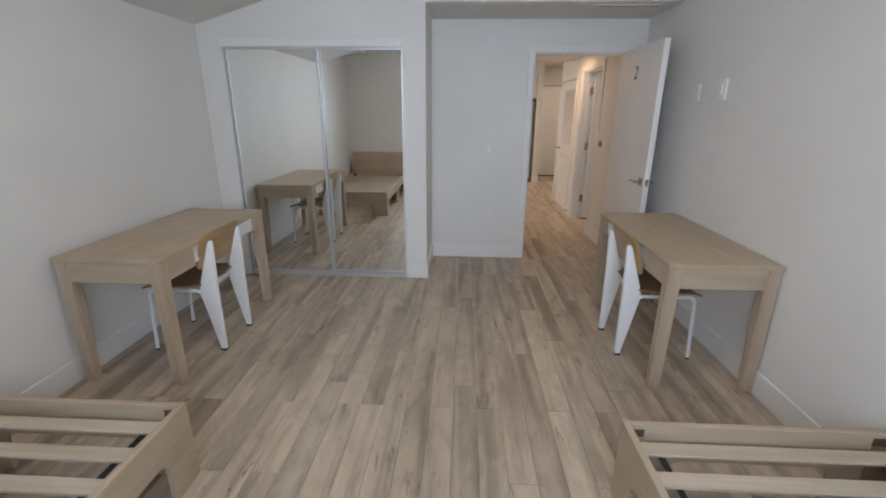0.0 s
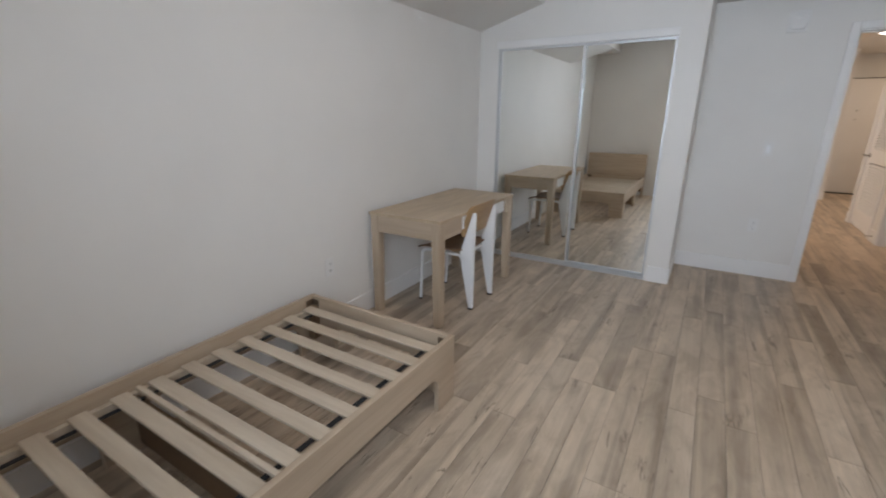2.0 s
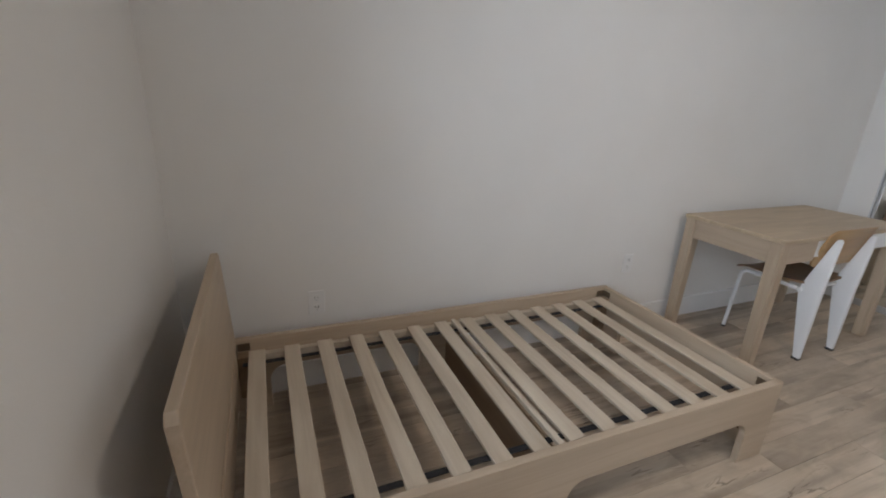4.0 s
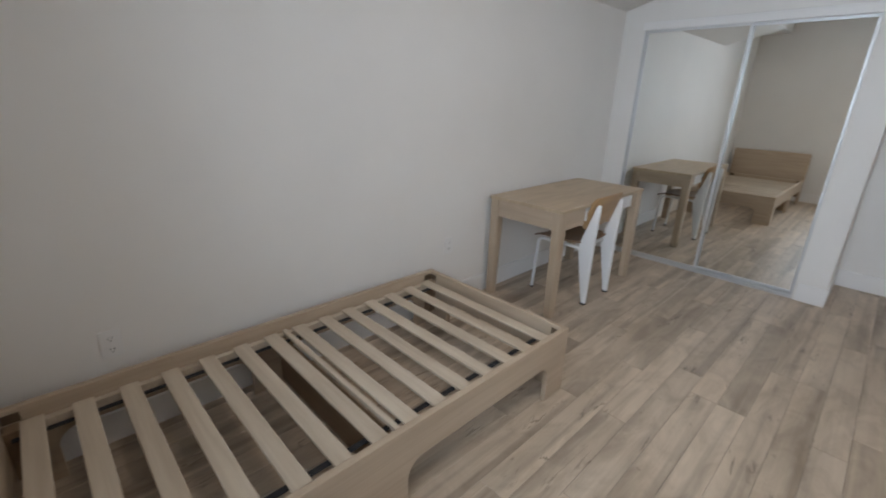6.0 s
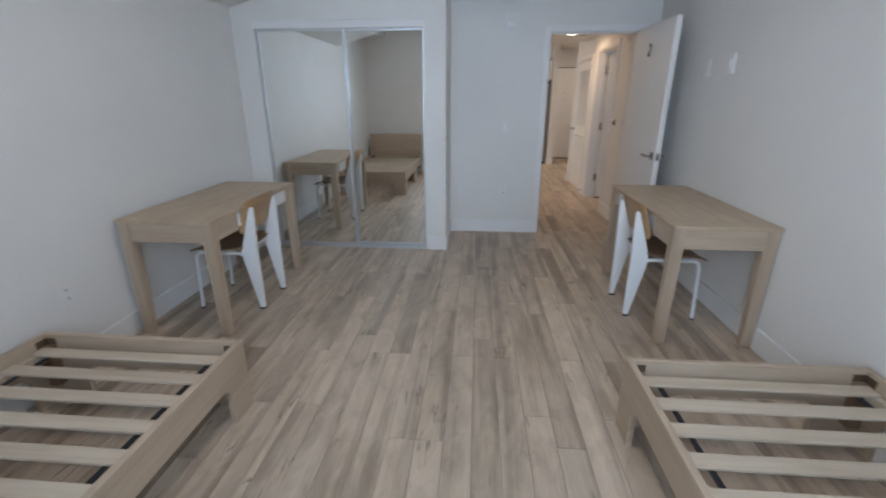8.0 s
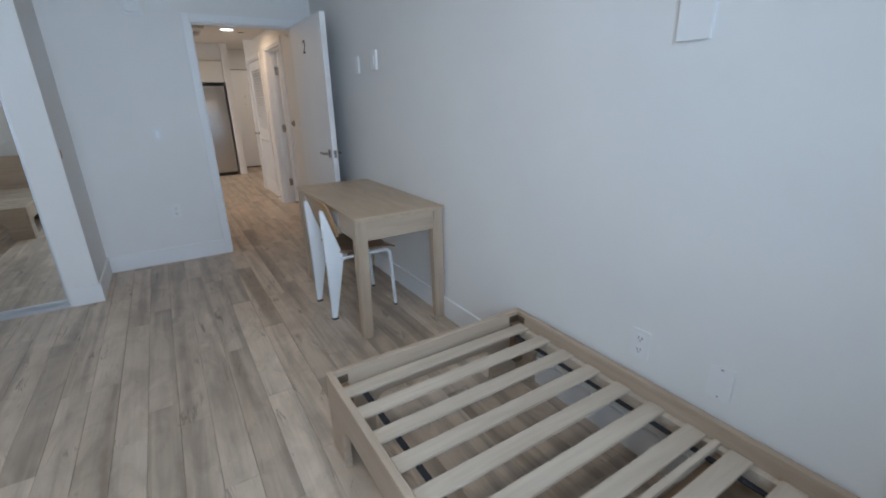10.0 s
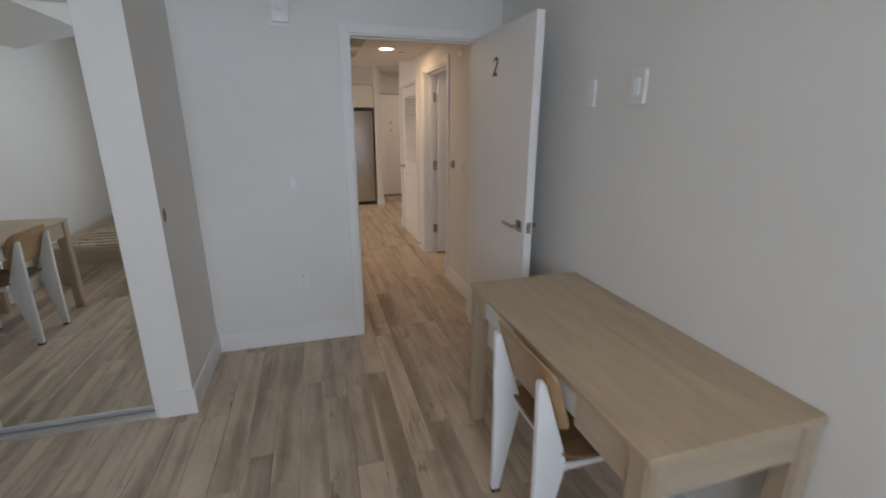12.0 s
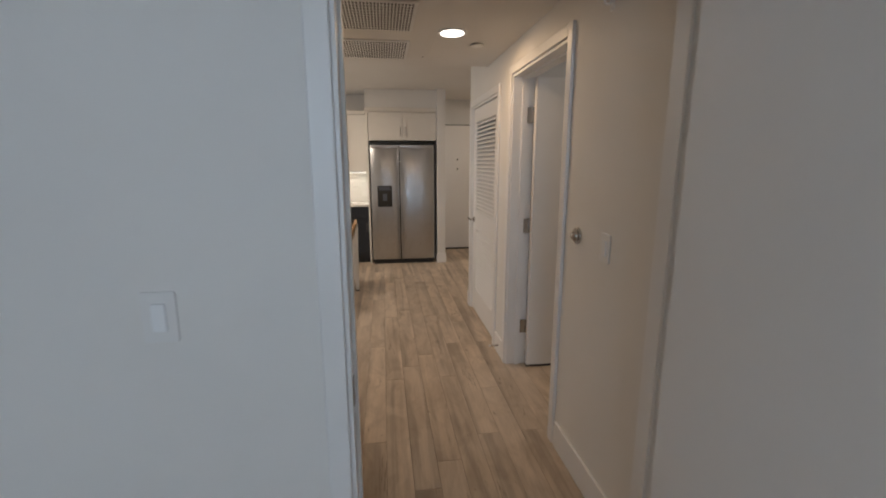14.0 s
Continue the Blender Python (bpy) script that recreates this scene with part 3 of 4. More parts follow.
def bed(label, m):
    """Platform bed, head at y 0, foot at y BL, x from 0 to BW."""
    b = thing("bed_frame", label, "bed", m, "twin beds")
    T = 0.028
    prof = fillet_profile(BL, BTOP, [(0, 0.15), (0.855, 1.015), (BL - 0.148, BL)], 0.205, 0.07)
    for x0 in (0.0, BW - T):
        part("side_rail", prism(prof, x0, x0 + T, 0, 0.003), WOOD[1], b)
    foot = fillet_profile(BW - 2 * T, BTOP, [(0, 0.16), (BW - 2 * T - 0.16, BW - 2 * T)], 0.19, 0.06)
    part("foot_board", prism([(x + T, z) for x, z in foot], BL - T, BL - 0.0015, 1, 0.003), WOOD[0], b)
    hb = prism([(0.0, 0.0), (0.0, 0.382), (0.02, 0.402), (BW - 0.02, 0.402), (BW, 0.382), (BW, 0.0)], -T, 0.0, 1, 0.003)
    bmesh.ops.transform(hb, matrix=pose(0, T - 0.004, 0.348, 3), verts=hb.verts)
    part("headboard", hb, WOOD[0], b, "tall pale headboard panel")
    part("head_rail", boxes((T, BW - T, 0.0, T, 0.16, 0.346)), WOOD[0], b)
    for x0 in (T, BW - T - 0.025):
        part("ledger", boxes((x0, x0 + 0.025, T, BL - T, 0.236, 0.2886), bevel=0.002), SLAT, b)
    part("cross_board", boxes((T, BW - T, 0.995, 1.018, 0.03, 0.272), bevel=0.002), CROSS, b, "brown cross support under the slats")
    part("centre_lath", boxes((T + 0.004, BW - T - 0.004, 1.016, 1.038, 0.285, 0.304), bevel=0.002), SLAT, b, "narrow centre lath")
    me = mesh_of("slat", boxes((T + 0.004, BW - T - 0.004, -0.033, 0.033, 0.004, 0.016), bevel=0.003), SLAT)
    ys = [0.105 + 0.1415 * i for i in range(14)]
    for y in ys:
        s = new("slat", me)
        s.parent = b
        s.matrix_basis = Matrix.Translation((0, y, 0.285))
    for x in (0.115, BW - 0.115):
        part("strap", boxes((x - 0.011, x + 0.011, 0.05, BL - 0.06, 0.2850, 0.2886)), STRAP, b, "black webbing strap")
    for x0 in (T, BW - T - 0.05):
        for y0 in (T, BL - T - 0.05):
            part("corner_block", boxes((x0, x0 + 0.05, y0, y0 + 0.05, 0.10, 0.300), bevel=0.004), CROSS, b)
    for x0, s in ((T, 1), (BW - T, -1)):
        for y0, u in ((T, 1), (BL - T, -1)):
            br = bmesh.new()
            box(br, *sorted((x0, x0 + s * 0.052)), *sorted((y0, y0 + u * 0.003)), 0.303, 0.338, bevel=0.001)
            box(br, *sorted((x0, x0 + s * 0.003)), *sorted((y0 + u * 0.003, y0 + u * 0.052)), 0.303, 0.338, bevel=0.001)
            part("corner_bracket", br, BRACKET, b, "dark bronze corner bracket")
    return b


bed("pale wood platform bed frame with bare slats, against the west wall", pose(-1.775, -0.168, 0))
bed("pale wood platform bed frame with bare slats, beside the wall outlets", pose(0.984, -0.172, 0))


# ---- desks ----
def desk(label, m, width, depth, side):
    """Desk with its long side along y, the wall at x 0, the sitter at side * depth."""
    d = thing("desk", label, "desk", m, "study desks")
    H = 0.757
    def sx(a, b):
        return tuple(sorted((side * a, side * b)))
    part("desktop", boxes((*sx(0, depth), 0, width, H - 0.024, H), bevel=0.003), DESKTOP, d)
    for y0, s in ((0.004, 1), (width - 0.004, -1)):
        for xa, sxx in ((0.004, 1), (depth - 0.004, -1)):
            bm = bmesh.new()
            t0, t1 = 0.072, 0.060
            lo = [(xa, y0), (xa + sxx * t1, y0), (xa + sxx * t1, y0 + s * t1), (xa, y0 + s * t1)]
            hi = [(xa, y0), (xa + sxx * t0, y0), (xa + sxx * t0, y0 + s * t0), (xa, y0 + s * t0)]
            a = [bm.verts.new((side * x, y, 0.006)) for x, y in lo]
            b2 = [bm.verts.new((side * x, y, H - 0.0245)) for x, y in hi]
            bm.faces.new(a), bm.faces.new(b2)
            for i in range(4):
                bm.faces.new((a[i], a[(i + 1) % 4], b2[(i + 1) % 4], b2[i]))
            bmesh.ops.recalc_face_normals(bm, faces=bm.faces)
            bmesh.ops.bevel(bm, geom=[e for e in bm.edges if abs(e.verts[0].co.z - e.verts[1].co.z) > 0.3], offset=0.008, segments=3, affect="EDGES")
            leg = part("leg", bm, WOOD[2], d)
            fx, fy = side * (xa + sxx * 0.026), y0 + s * 0.026
            part("glide", disc(bmesh.new(), (fx, fy, 0.003), 0.016, 0.006, 2, 14), BLACK_FOOT, leg)
    AZ = H - 0.0245
    for y0, y1 in ((0.012, 0.034), (width - 0.034, width - 0.012)):
        part("apron", boxes((*sx(0.075, depth - 0.075), y0, y1, AZ - 0.115, AZ), bevel=0.002), WOOD[0], d)
    part("apron", boxes((*sx(0.012, 0.034), 0.079, width - 0.079, AZ - 0.115, AZ), bevel=0.002), WOOD[1], d)
    for y0, y1 in ((0.079, 0.31), (width - 0.15, width - 0.079)):
        part("apron", boxes((*sx(depth - 0.034, depth - 0.012), y0, y1, AZ - 0.115, AZ), bevel=0.002), WOOD[1], d)
    drawer = part("drawer", boxes((*sx(depth - 0.036, depth - 0.020), 0.312, width - 0.152, AZ - 0.100, AZ - 0.004), bevel=0.0015), WHITE_STEEL, d, "white drawer front")
    part("drawer_box", boxes((*sx(depth - 0.42, depth - 0.036), 0.33, width - 0.17, AZ - 0.085, AZ - 0.006), bevel=0.001), WHITE_STEEL, drawer)
    return d


desk("pale wood study desk against the wall beside the mirrored closet", pose(-1.802, 2.446, 0), 1.204, 0.587, 1)
desk("pale wood study desk against the wall beside the open door", pose(1.996, 2.563, 0), 1.204, 0.579, -1)


# ---- chairs ----
def chair(label, m):
    """Side chair facing local -x, its rear feet at x 0, width along y."""
    c = thing("desk_chair", label, "chair", m, "desk chairs")
    W = 0.365
    blade = [(0.0, 0.012), (-0.032, 0.012), (-0.104, 0.375), (-0.109, 0.42), (-0.100, 0.465), (-0.018, 0.725), (-0.008, 0.742), (0.006, 0.744), (0.012, 0.732), (0.003, 0.42)]
    for y in (0.0, W - 0.030):
        leg = part("rear_leg", prism(blade, y, y + 0.030, 1, 0.006), WHITE_STEEL, c, "white blade-shaped rear leg", True)
        part("foot_cap", boxes((-0.037, 0.001, y - 0.001, y + 0.031, 0.0, 0.013), bevel=0.002), BLACK_FOOT, leg)
    for y in (-0.012, W + 0.012):
        pts = [(-0.11, y, 0.423), (-0.385, y, 0.423)]
        for k in range(1, 7):
            t = radians(84 * k / 6)
            pts.append((-0.385 - 0.045 * math.sin(t), y, 0.423 - 0.045 * (1 - math.cos(t))))
        pts.append((-0.452, y, 0.012))
        leg = part("front_leg", tube(pts, 0.0115), WHITE_STEEL, c, "white tubular front leg", True)
        part("foot_cap", disc(bmesh.new(), (-0.452, y, 0.006), 0.013, 0.012, 2, 14), BLACK_FOOT, leg)
    part("cross_bar", tube([(-0.10, -0.012, 0.416), (-0.10, W + 0.012, 0.416)], 0.012), WHITE_STEEL, c, smooth=True)
    part("front_bar", tube([(-0.34, -0.012, 0.416), (-0.34, W + 0.012, 0.416)], 0.009), WHITE_STEEL, c, smooth=True)
    # moulded seat: dished sheet with a rolled front
    bm = bmesh.new()
    nx, ny = 12, 10
    def sheet(dz):
        g = []
        for i in range(nx + 1):
            u = i / nx
            row = []
            for j in range(ny + 1):
                v = 2 * j / ny - 1
                half = 0.200 + 0.012 * math.sin(math.pi * u) - 0.02 * max(0, (u - 0.85) / 0.15) ** 2 - 0.03 * max(0, (0.12 - u) / 0.12) ** 2
                x = -0.075 - 0.405 * u
                z = 0.436 + 0.014 * v * v - 0.030 * max(0, (u - 0.75) / 0.25) ** 2 + 0.008 * max(0, (0.3 - u) / 0.3)
                row.append(bm.verts.new((x, W / 2 + v * half, z + dz)))
            g.append(row)
        return g
    lo, hi = sheet(0.0), sheet(0.011)
    for i in range(nx):
        for j in range(ny):
            bm.faces.new((hi[i][j], hi[i + 1][j], hi[i + 1][j + 1], hi[i][j + 1]))
            bm.faces.new((lo[i][j], lo[i][j + 1], lo[i + 1][j + 1], lo[i + 1][j]))
    for i in range(nx):
        for j in (0, ny):
            bm.faces.new((lo[i][j], lo[i + 1][j], hi[i + 1][j], hi[i][j]))
    for j in range(ny):
        for i in (0, nx):
            bm.faces.new((lo[i][j], lo[i][j + 1], hi[i][j + 1], hi[i][j]))
    part("seat", bm, PLY_SEAT, c, "dark moulded plywood seat", True)
    # curved back between the blades, corners rounded
    outline = rounded(0.425, 0.235, 0.050, 6)
    bm = bmesh.new()
    rings = []
    for dx in (0.0, -0.011):
        ring = []
        for y, z in outline:
            curve = 0.030 * (1 - (y / 0.2) ** 2)
            ring.append(bm.verts.new((-0.046 + dx + curve + (z * 0.30), W / 2 + y, 0.676 + z)))
        rings.append(ring)
    n = len(outline)
    half = n // 2
    for ring in rings:
        for k in range(half - 1):
            bm.faces.new((ring[k], ring[k + 1], ring[n - 2 - k], ring[n - 1 - k]))
    for k in range(n):
        bm.faces.new((rings[0][k], rings[0][(k + 1) % n], rings[1][(k + 1) % n], rings[1][k]))
    part("backrest", bm, PLY_BACK, c, "tan moulded plywood backrest", True)
    return c


chair("white steel and plywood chair tucked under the closet-side desk", pose(-1.176, 2.832, 0))
chair("white steel and plywood chair tucked under the door-side desk", pose(1.346, 3.290, 0, 0, 0, 180))


# ---- wall plates and small fittings ----
def plate(name, label, category, m, w, h, depth, inner=""):
    """A wall plate in its own plane: x across, y out of the wall towards -y, z up."""
    p = thing(name, label, category, m)
    part("cover", prism(rounded(w, h, 0.006, 3), -depth, 0.0, 1, 0.0015), PLASTIC, p)
    if inner == "rocker":
        part("rocker", boxes((-0.015, 0.015, -depth - 0.005, -depth + 0.001, -0.032, 0.032), bevel=0.002), ROCKER, p, "bright white rocker")
    if inner == "duplex":
        for z in (-0.024, 0.024):
            s = part("socket", prism(rounded(0.034, 0.034, 0.008, 3, 0, z), -depth - 0.002, -depth + 0.001, 1), PLASTIC, p)
            part("slot", boxes((-0.008, -0.0055, -depth - 0.003, -depth - 0.001, z - 0.002, z + 0.008), (0.0055, 0.008, -depth - 0.003, -depth - 0.001, z - 0.002, z + 0.008), (-0.002, 0.002, -depth - 0.003, -depth - 0.001, z - 0.011, z - 0.007)), DARKSLOT, s)
    if inner == "knobs":
        for z in (-0.05, 0.05):
            part("screw", disc(bmesh.new(), (0, -depth - 0.0005, z), 0.003, 0.002, 1, 10), NICKEL, p)
    return p


def east(y, z):
    return pose(XR, y, z, 0, 0, -90)


def west(y, z):
    return pose(XL, y, z, 0, 0, 90)


def north(x, z):
    return pose(x, YN, z)


plate("light_switch", "white rocker light switch on the wall by the doorway", "light switch", north(0.589, 1.134), 0.072, 0.116, 0.006, "rocker")
plate("wall_outlet", "white duplex outlet low on the doorway wall", "outlet", north(0.600, 0.466), 0.072, 0.116, 0.006, "duplex")
plate("wall_outlet", "white duplex outlet above the bed rail", "outlet", east(1.188, 0.480), 0.074, 0.118, 0.006, "duplex")
plate("cover_plate", "blank white cover plate above the bed rail", "cover plate", east(0.899, 0.480), 0.076, 0.120, 0.007, "knobs")
plate("wall_outlet", "white duplex outlet beside the headboard", "outlet", west(0.205, 0.440), 0.074, 0.118, 0.006, "duplex")
plate("wall_outlet", "white duplex outlet between bed and desk", "outlet", west(2.088, 0.445), 0.074, 0.118, 0.006, "duplex")
plate("wall_control", "slim white wall control beside the door", "wall control", east(3.768, 1.632), 0.054, 0.118, 0.014)
plate("thermostat", "white square thermostat on the wall above the desk", "thermostat", east(3.452, 1.642), 0.080, 0.130, 0.016, "rocker")
plate("wall_panel", "white wall control panel high above the bed", "wall panel", east(1.164, 1.600), 0.105, 0.16, 0.012)
plate("light_switch", "white rocker light switch on the hall wall", "light switch", pose(HX, 5.44, 1.133, 0, 0, -90), 0.072, 0.116, 0.006, "rocker")

alarm = thing("alarm_strobe", "white square alarm strobe high on the doorway wall", "alarm", north(0.605, 2.113))
part("backplate", prism(rounded(0.135, 0.156, 0.012, 4), -0.018, 0.0, 1, 0.003), PLASTIC, alarm)
body = part("housing", prism(rounded(0.105, 0.118, 0.022, 5), -0.045, -0.016, 1, 0.006), PLASTIC, alarm, smooth=True)
part("lens", prism(rounded(0.045, 0.034, 0.010, 4, 0, 0.02), -0.056, -0.044, 1, 0.004), PLASTIC, body, smooth=True)

bumper = thing("wall_bumper", "round chrome wall bumper on the hall wall", "door bumper", pose(HX, 5.69, 1.141))
bm = bmesh.new()
bmesh.ops.create_uvsphere(bm, u_segments=20, v_segments=10, radius=0.024, matrix=Matrix.Translation((-0.012, 0, 0)) @ Matrix.Diagonal((0.9, 1, 1, 1)))
part("dome", bm, NICKEL, bumper, smooth=True)
part("rose", disc(bmesh.new(), (-0.004, 0, 0), 0.038, 0.008, 0), NICKEL, bumper)

hook = thing("wall_hook", "small white hook high on the hall wall", "hook", pose(HX, 5.517, 2.041))
part("back", boxes((-0.006, 0.0, -0.014, 0.014, -0.028, 0.028), bevel=0.002), ROCKER, hook)
part("prong", tube([(-0.005, 0, 0.004), (-0.020, 0, -0.008), (-0.032, 0, -0.004), (-0.036, 0, 0.012)], 0.005, 10), ROCKER, hook, smooth=True)

stop = thing("door_stop", "spring door stop on the hall baseboard", "door stop", pose(HX - BT, 6.93, 0.07))
spiral = [(-0.006 - 0.055 * k / 60, 0.006 * math.cos(k * 0.9), 0.006 * math.sin(k * 0.9)) for k in range(61)]
part("spring", tube(spiral, 0.0018, 6), NICKEL, stop, smooth=True)
part("base", disc(bmesh.new(), (-0.003, 0, 0), 0.010, 0.006, 0, 14), NICKEL, stop)
part("tip", disc(bmesh.new(), (-0.066, 0, 0), 0.008, 0.012, 0, 14), PLASTIC, stop)

patch = tagged(part("paint_patch", prism([(-0.020, -0.022), (0.004, -0.036), (0.022, -0.010), (0.019, 0.022), (0.004, 0.036), (-0.018, 0.018)], COL1 + 0.0002, COL1 + 0.0012, 0), PATCH), "small ochre patch on the pier wall", "paint patch")
patch.location = (0, 4.250, 1.070)

register = thing("ceiling_register", "slim white air slot in the nook ceiling", "air register", pose(1.62, 4.34, ZN))
part("frame", boxes((-0.26, 0.26, -0.035, 0.035, -0.006, 0.0), bevel=0.002), PLASTIC, register)
part("slot", boxes((-0.24, 0.24, -0.004, 0.004, -0.0075, -0.005)), DARKSLOT, register)

# fitting for the assumed ceiling light, out of sight above the walk
bulb = thing("assumed_ceiling_light", "round white flush ceiling light assumed in the bedroom, unseen", "ceiling light", pose(0.10, 1.75, ZM))
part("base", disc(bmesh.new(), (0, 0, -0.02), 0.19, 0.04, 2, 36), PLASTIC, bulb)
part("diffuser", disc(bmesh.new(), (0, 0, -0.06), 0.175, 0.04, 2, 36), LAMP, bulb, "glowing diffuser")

# hall ceiling: recessed lamp, grilles, sprinkler plate
lamp = thing("recessed_light", "lit round recessed ceiling light in the hall", "ceiling light", pose(1.510, 6.588, ZH))
bm = bmesh.new()
disc(bm, (0, 0, -0.004), 0.088, 0.008, 2, 36)
part("trim_ring", bm, PLASTIC, lamp)
part("diffuser", disc(bmesh.new(), (0, 0, -0.009), 0.070, 0.004, 2, 36), LAMP, lamp, "glowing diffuser")
for y0 in (6.10, 6.79):
    g = thing("return_grille", "white perforated air grille in the hall ceiling", "air grille", pose(0.803, y0, ZH - 0.0035), "ceiling grilles")
    part("plate", boxes((0, 0.47, 0, 0.47, -0.008, 0.0), bevel=0.002), PLASTIC, g)
    slots = []
    for i in range(26):
        for j in range(11):
            x, y = 0.022 + i * 0.0168, 0.028 + j * 0.040
            slots.append((x, x + 0.0088, y, y + 0.021, -0.0095, -0.007))
    tagged(part("perforation", boxes(*slots), DARKSLOT, g), kind="stuff")
access = thing("access_panel", "flush white access panel around the ceiling grilles", "access panel", pose(0.735, 5.762, ZH))
part("panel", boxes((0.0, 0.69, 0.006, 1.56, -0.0035, 0.0), bevel=0.001), CEIL, access)
part("gap", boxes((0.0, 0.69, -0.004, 0.006, -0.0045, 0.0)), DARKSLOT, access, "dark gap along the panel edge")
for x, y in ((0.655, 0.06), (0.655, 1.44), (0.33, 0.04)):
    part("screw", disc(bmesh.new(), (x, y, -0.005), 0.006, 0.004, 2, 10), NICKEL, access)
sp = thing("sprinkler_plate", "small white sprinkler cover on the hall ceiling", "sprinkler", pose(1.712, 6.833, ZH))
part("cover", disc(bmesh.new(), (0, 0, -0.010), 0.042, 0.006, 2, 28), PLASTIC, sp)
part("stem", disc(bmesh.new(), (0, 0, -0.004), 0.030, 0.008, 2, 20), DARKSLOT, sp)
det = thing("smoke_sensor", "small white sensor on the hall ceiling", "sensor", pose(1.44, 6.03, ZH))
part("base", disc(bmesh.new(), (0, 0, -0.006), 0.022, 0.012, 2, 20), PLASTIC, det)

# ---- kitchen ----
FX0, FX1, FY = 0.905, 1.812, 10.105
fridge = thing("refrigerator", "stainless side-by-side refrigerator with black water dispenser", "refrigerator", pose(FX0, FY, 0))
FW = FX1 - FX0
part("body", boxes((0.0, FW, 0.06, 0.62, 0.02, 1.722), bevel=0.004), GASKET, fridge)
part("top_trim", boxes((-0.002, FW + 0.002, 0.0, 0.10, 1.706, 1.732), bevel=0.003), GASKET, fridge)
part("kick_plate", boxes((0.02, FW - 0.02, 0.015, 0.06, 0.0, 0.055), bevel=0.003), GASKET, fridge)


def fridge_door(x0, x1, cut=None):
    n, bulge = 12, 0.022
    pts = [(x0 + (x1 - x0) * k / n, 0.022 - bulge * (1 - (2 * k / n - 1) ** 4)) for k in range(n + 1)] + [(x1, 0.058), (x0, 0.058)]
    return prism(pts, 0.065, 1.698, 2, 0.003)


for x0, x1 in ((0.004, FW * 0.445), (FW * 0.445 + 0.014, FW - 0.004)):
    d = part("door", fridge_door(x0, x1), STEEL, fridge, "brushed stainless door", True)
    side = x1 - 0.022 if x0 < 0.1 else x0 + 0.006
    part("handle", prism(rounded(0.016, 1.58, 0.006, 3, side + 0.008, 0.878), -0.014, 0.004, 1, 0.003), STEEL, d, smooth=True)
    brow = [(x0 + 0.006 + (x1 - x0 - 0.012) * k / 14, 1.655 - 0.030 * math.cos(math.pi * (2 * k / 14 - 1)) * 0.6 - 0.018 * (2 * k / 14 - 1) ** 2) for k in range(15)]
    part("brow", prism(brow + [(x1 - 0.006, 1.694), (x0 + 0.006, 1.694)], -0.012, 0.010, 1, 0.004), STEEL, d, "arched stainless brow along the door top", True)
disp = part("dispenser", prism(rounded(0.205, 0.30, 0.012, 3, 0.195, 0.985), -0.010, 0.01, 1, 0.003), GASKET, fridge, "black water dispenser")
part("recess", prism(rounded(0.155, 0.20, 0.010, 3, 0.195, 0.95), -0.0125, -0.009, 1), DARKSLOT, disp)
part("paddle", boxes((0.165, 0.225, -0.018, -0.012, 0.92, 1.02), bevel=0.003), mat("smoked_grey_plastic", (0.12, 0.13, 0.15), 0.25), disp)
part("control_strip", boxes((0.12, 0.27, -0.0135, -0.009, 1.07, 1.12), bevel=0.001), mat("grey_control_panel", (0.10, 0.11, 0.13), 0.2), disp)


def cupboard(name, label, m, w, depth, z0, z1, material, doors, drawers=0, handles="bar", low=False):
    """Shaker cupboard, front at y 0 facing -y."""
    c = thing(name, label, "cabinet", m)
    part("body", boxes((0, w, 0.02, depth, z0, z1), bevel=0.002), material, c)
    def front(nm, a, b, za, zb, hx, hz, horizontal):
        fr = 0.055 if nm == "door" else 0.03
        f = part(nm, boxes((a, b, 0.006, 0.019, za, zb), bevel=0.001), material, c)
        part("frame", boxes((a, a + fr, 0.0, 0.006, za, zb), (b - fr, b, 0.0, 0.006, za, zb), (a + fr, b - fr, 0.0, 0.006, za, za + fr), (a + fr, b - fr, 0.0, 0.006, zb - fr, zb), bevel=0.001), material, f)
        if horizontal:
            part("handle", tube([(hx - 0.06, 0, hz), (hx - 0.06, -0.025, hz), (hx + 0.06, -0.025, hz), (hx + 0.06, 0, hz)], 0.005, 8), NICKEL, f, smooth=True)
        else:
            part("handle", tube([(hx, 0, hz - 0.06), (hx, -0.025, hz - 0.06), (hx, -0.025, hz + 0.06), (hx, 0, hz + 0.06)], 0.005, 8), NICKEL, f, smooth=True)
    top = z1
    if drawers:
        step = w / doors
        for k in range(doors):
            front("drawer", k * step + 0.003, (k + 1) * step - 0.003, z1 - 0.17, z1 - 0.004, (k + 0.5) * step, z1 - 0.085, True)
        top = z1 - 0.175
    step = w / doors
    for k in range(doors):
        a, b = k * step + 0.003, (k + 1) * step - 0.003
        hx = b - 0.03 if k % 2 == 0 else a + 0.03
        hz = top - 0.12 if low else z0 + 0.12
        front("door", a, b, z0 + 0.003, top - 0.003, hx, hz, False)
    return c


cupboard("wall_cabinet", "cream shaker cabinet above the refrigerator", pose(0.784 + KX, 10.30 + KY, 0), 0.945, 0.58, 1.757, 2.140, CABINET, 2)
crown = tagged(part("crown_moulding", prism([(10.315 + KY, 2.142), (10.295 + KY, 2.155), (10.275 + KY, 2.190), (10.275 + KY, 2.202), (10.50 + KY, 2.202), (10.50 + KY, 2.142)], 0.734 + KX, 1.732 + KX, 0), CABINET), "cream crown moulding along the cabinet top", "moulding")
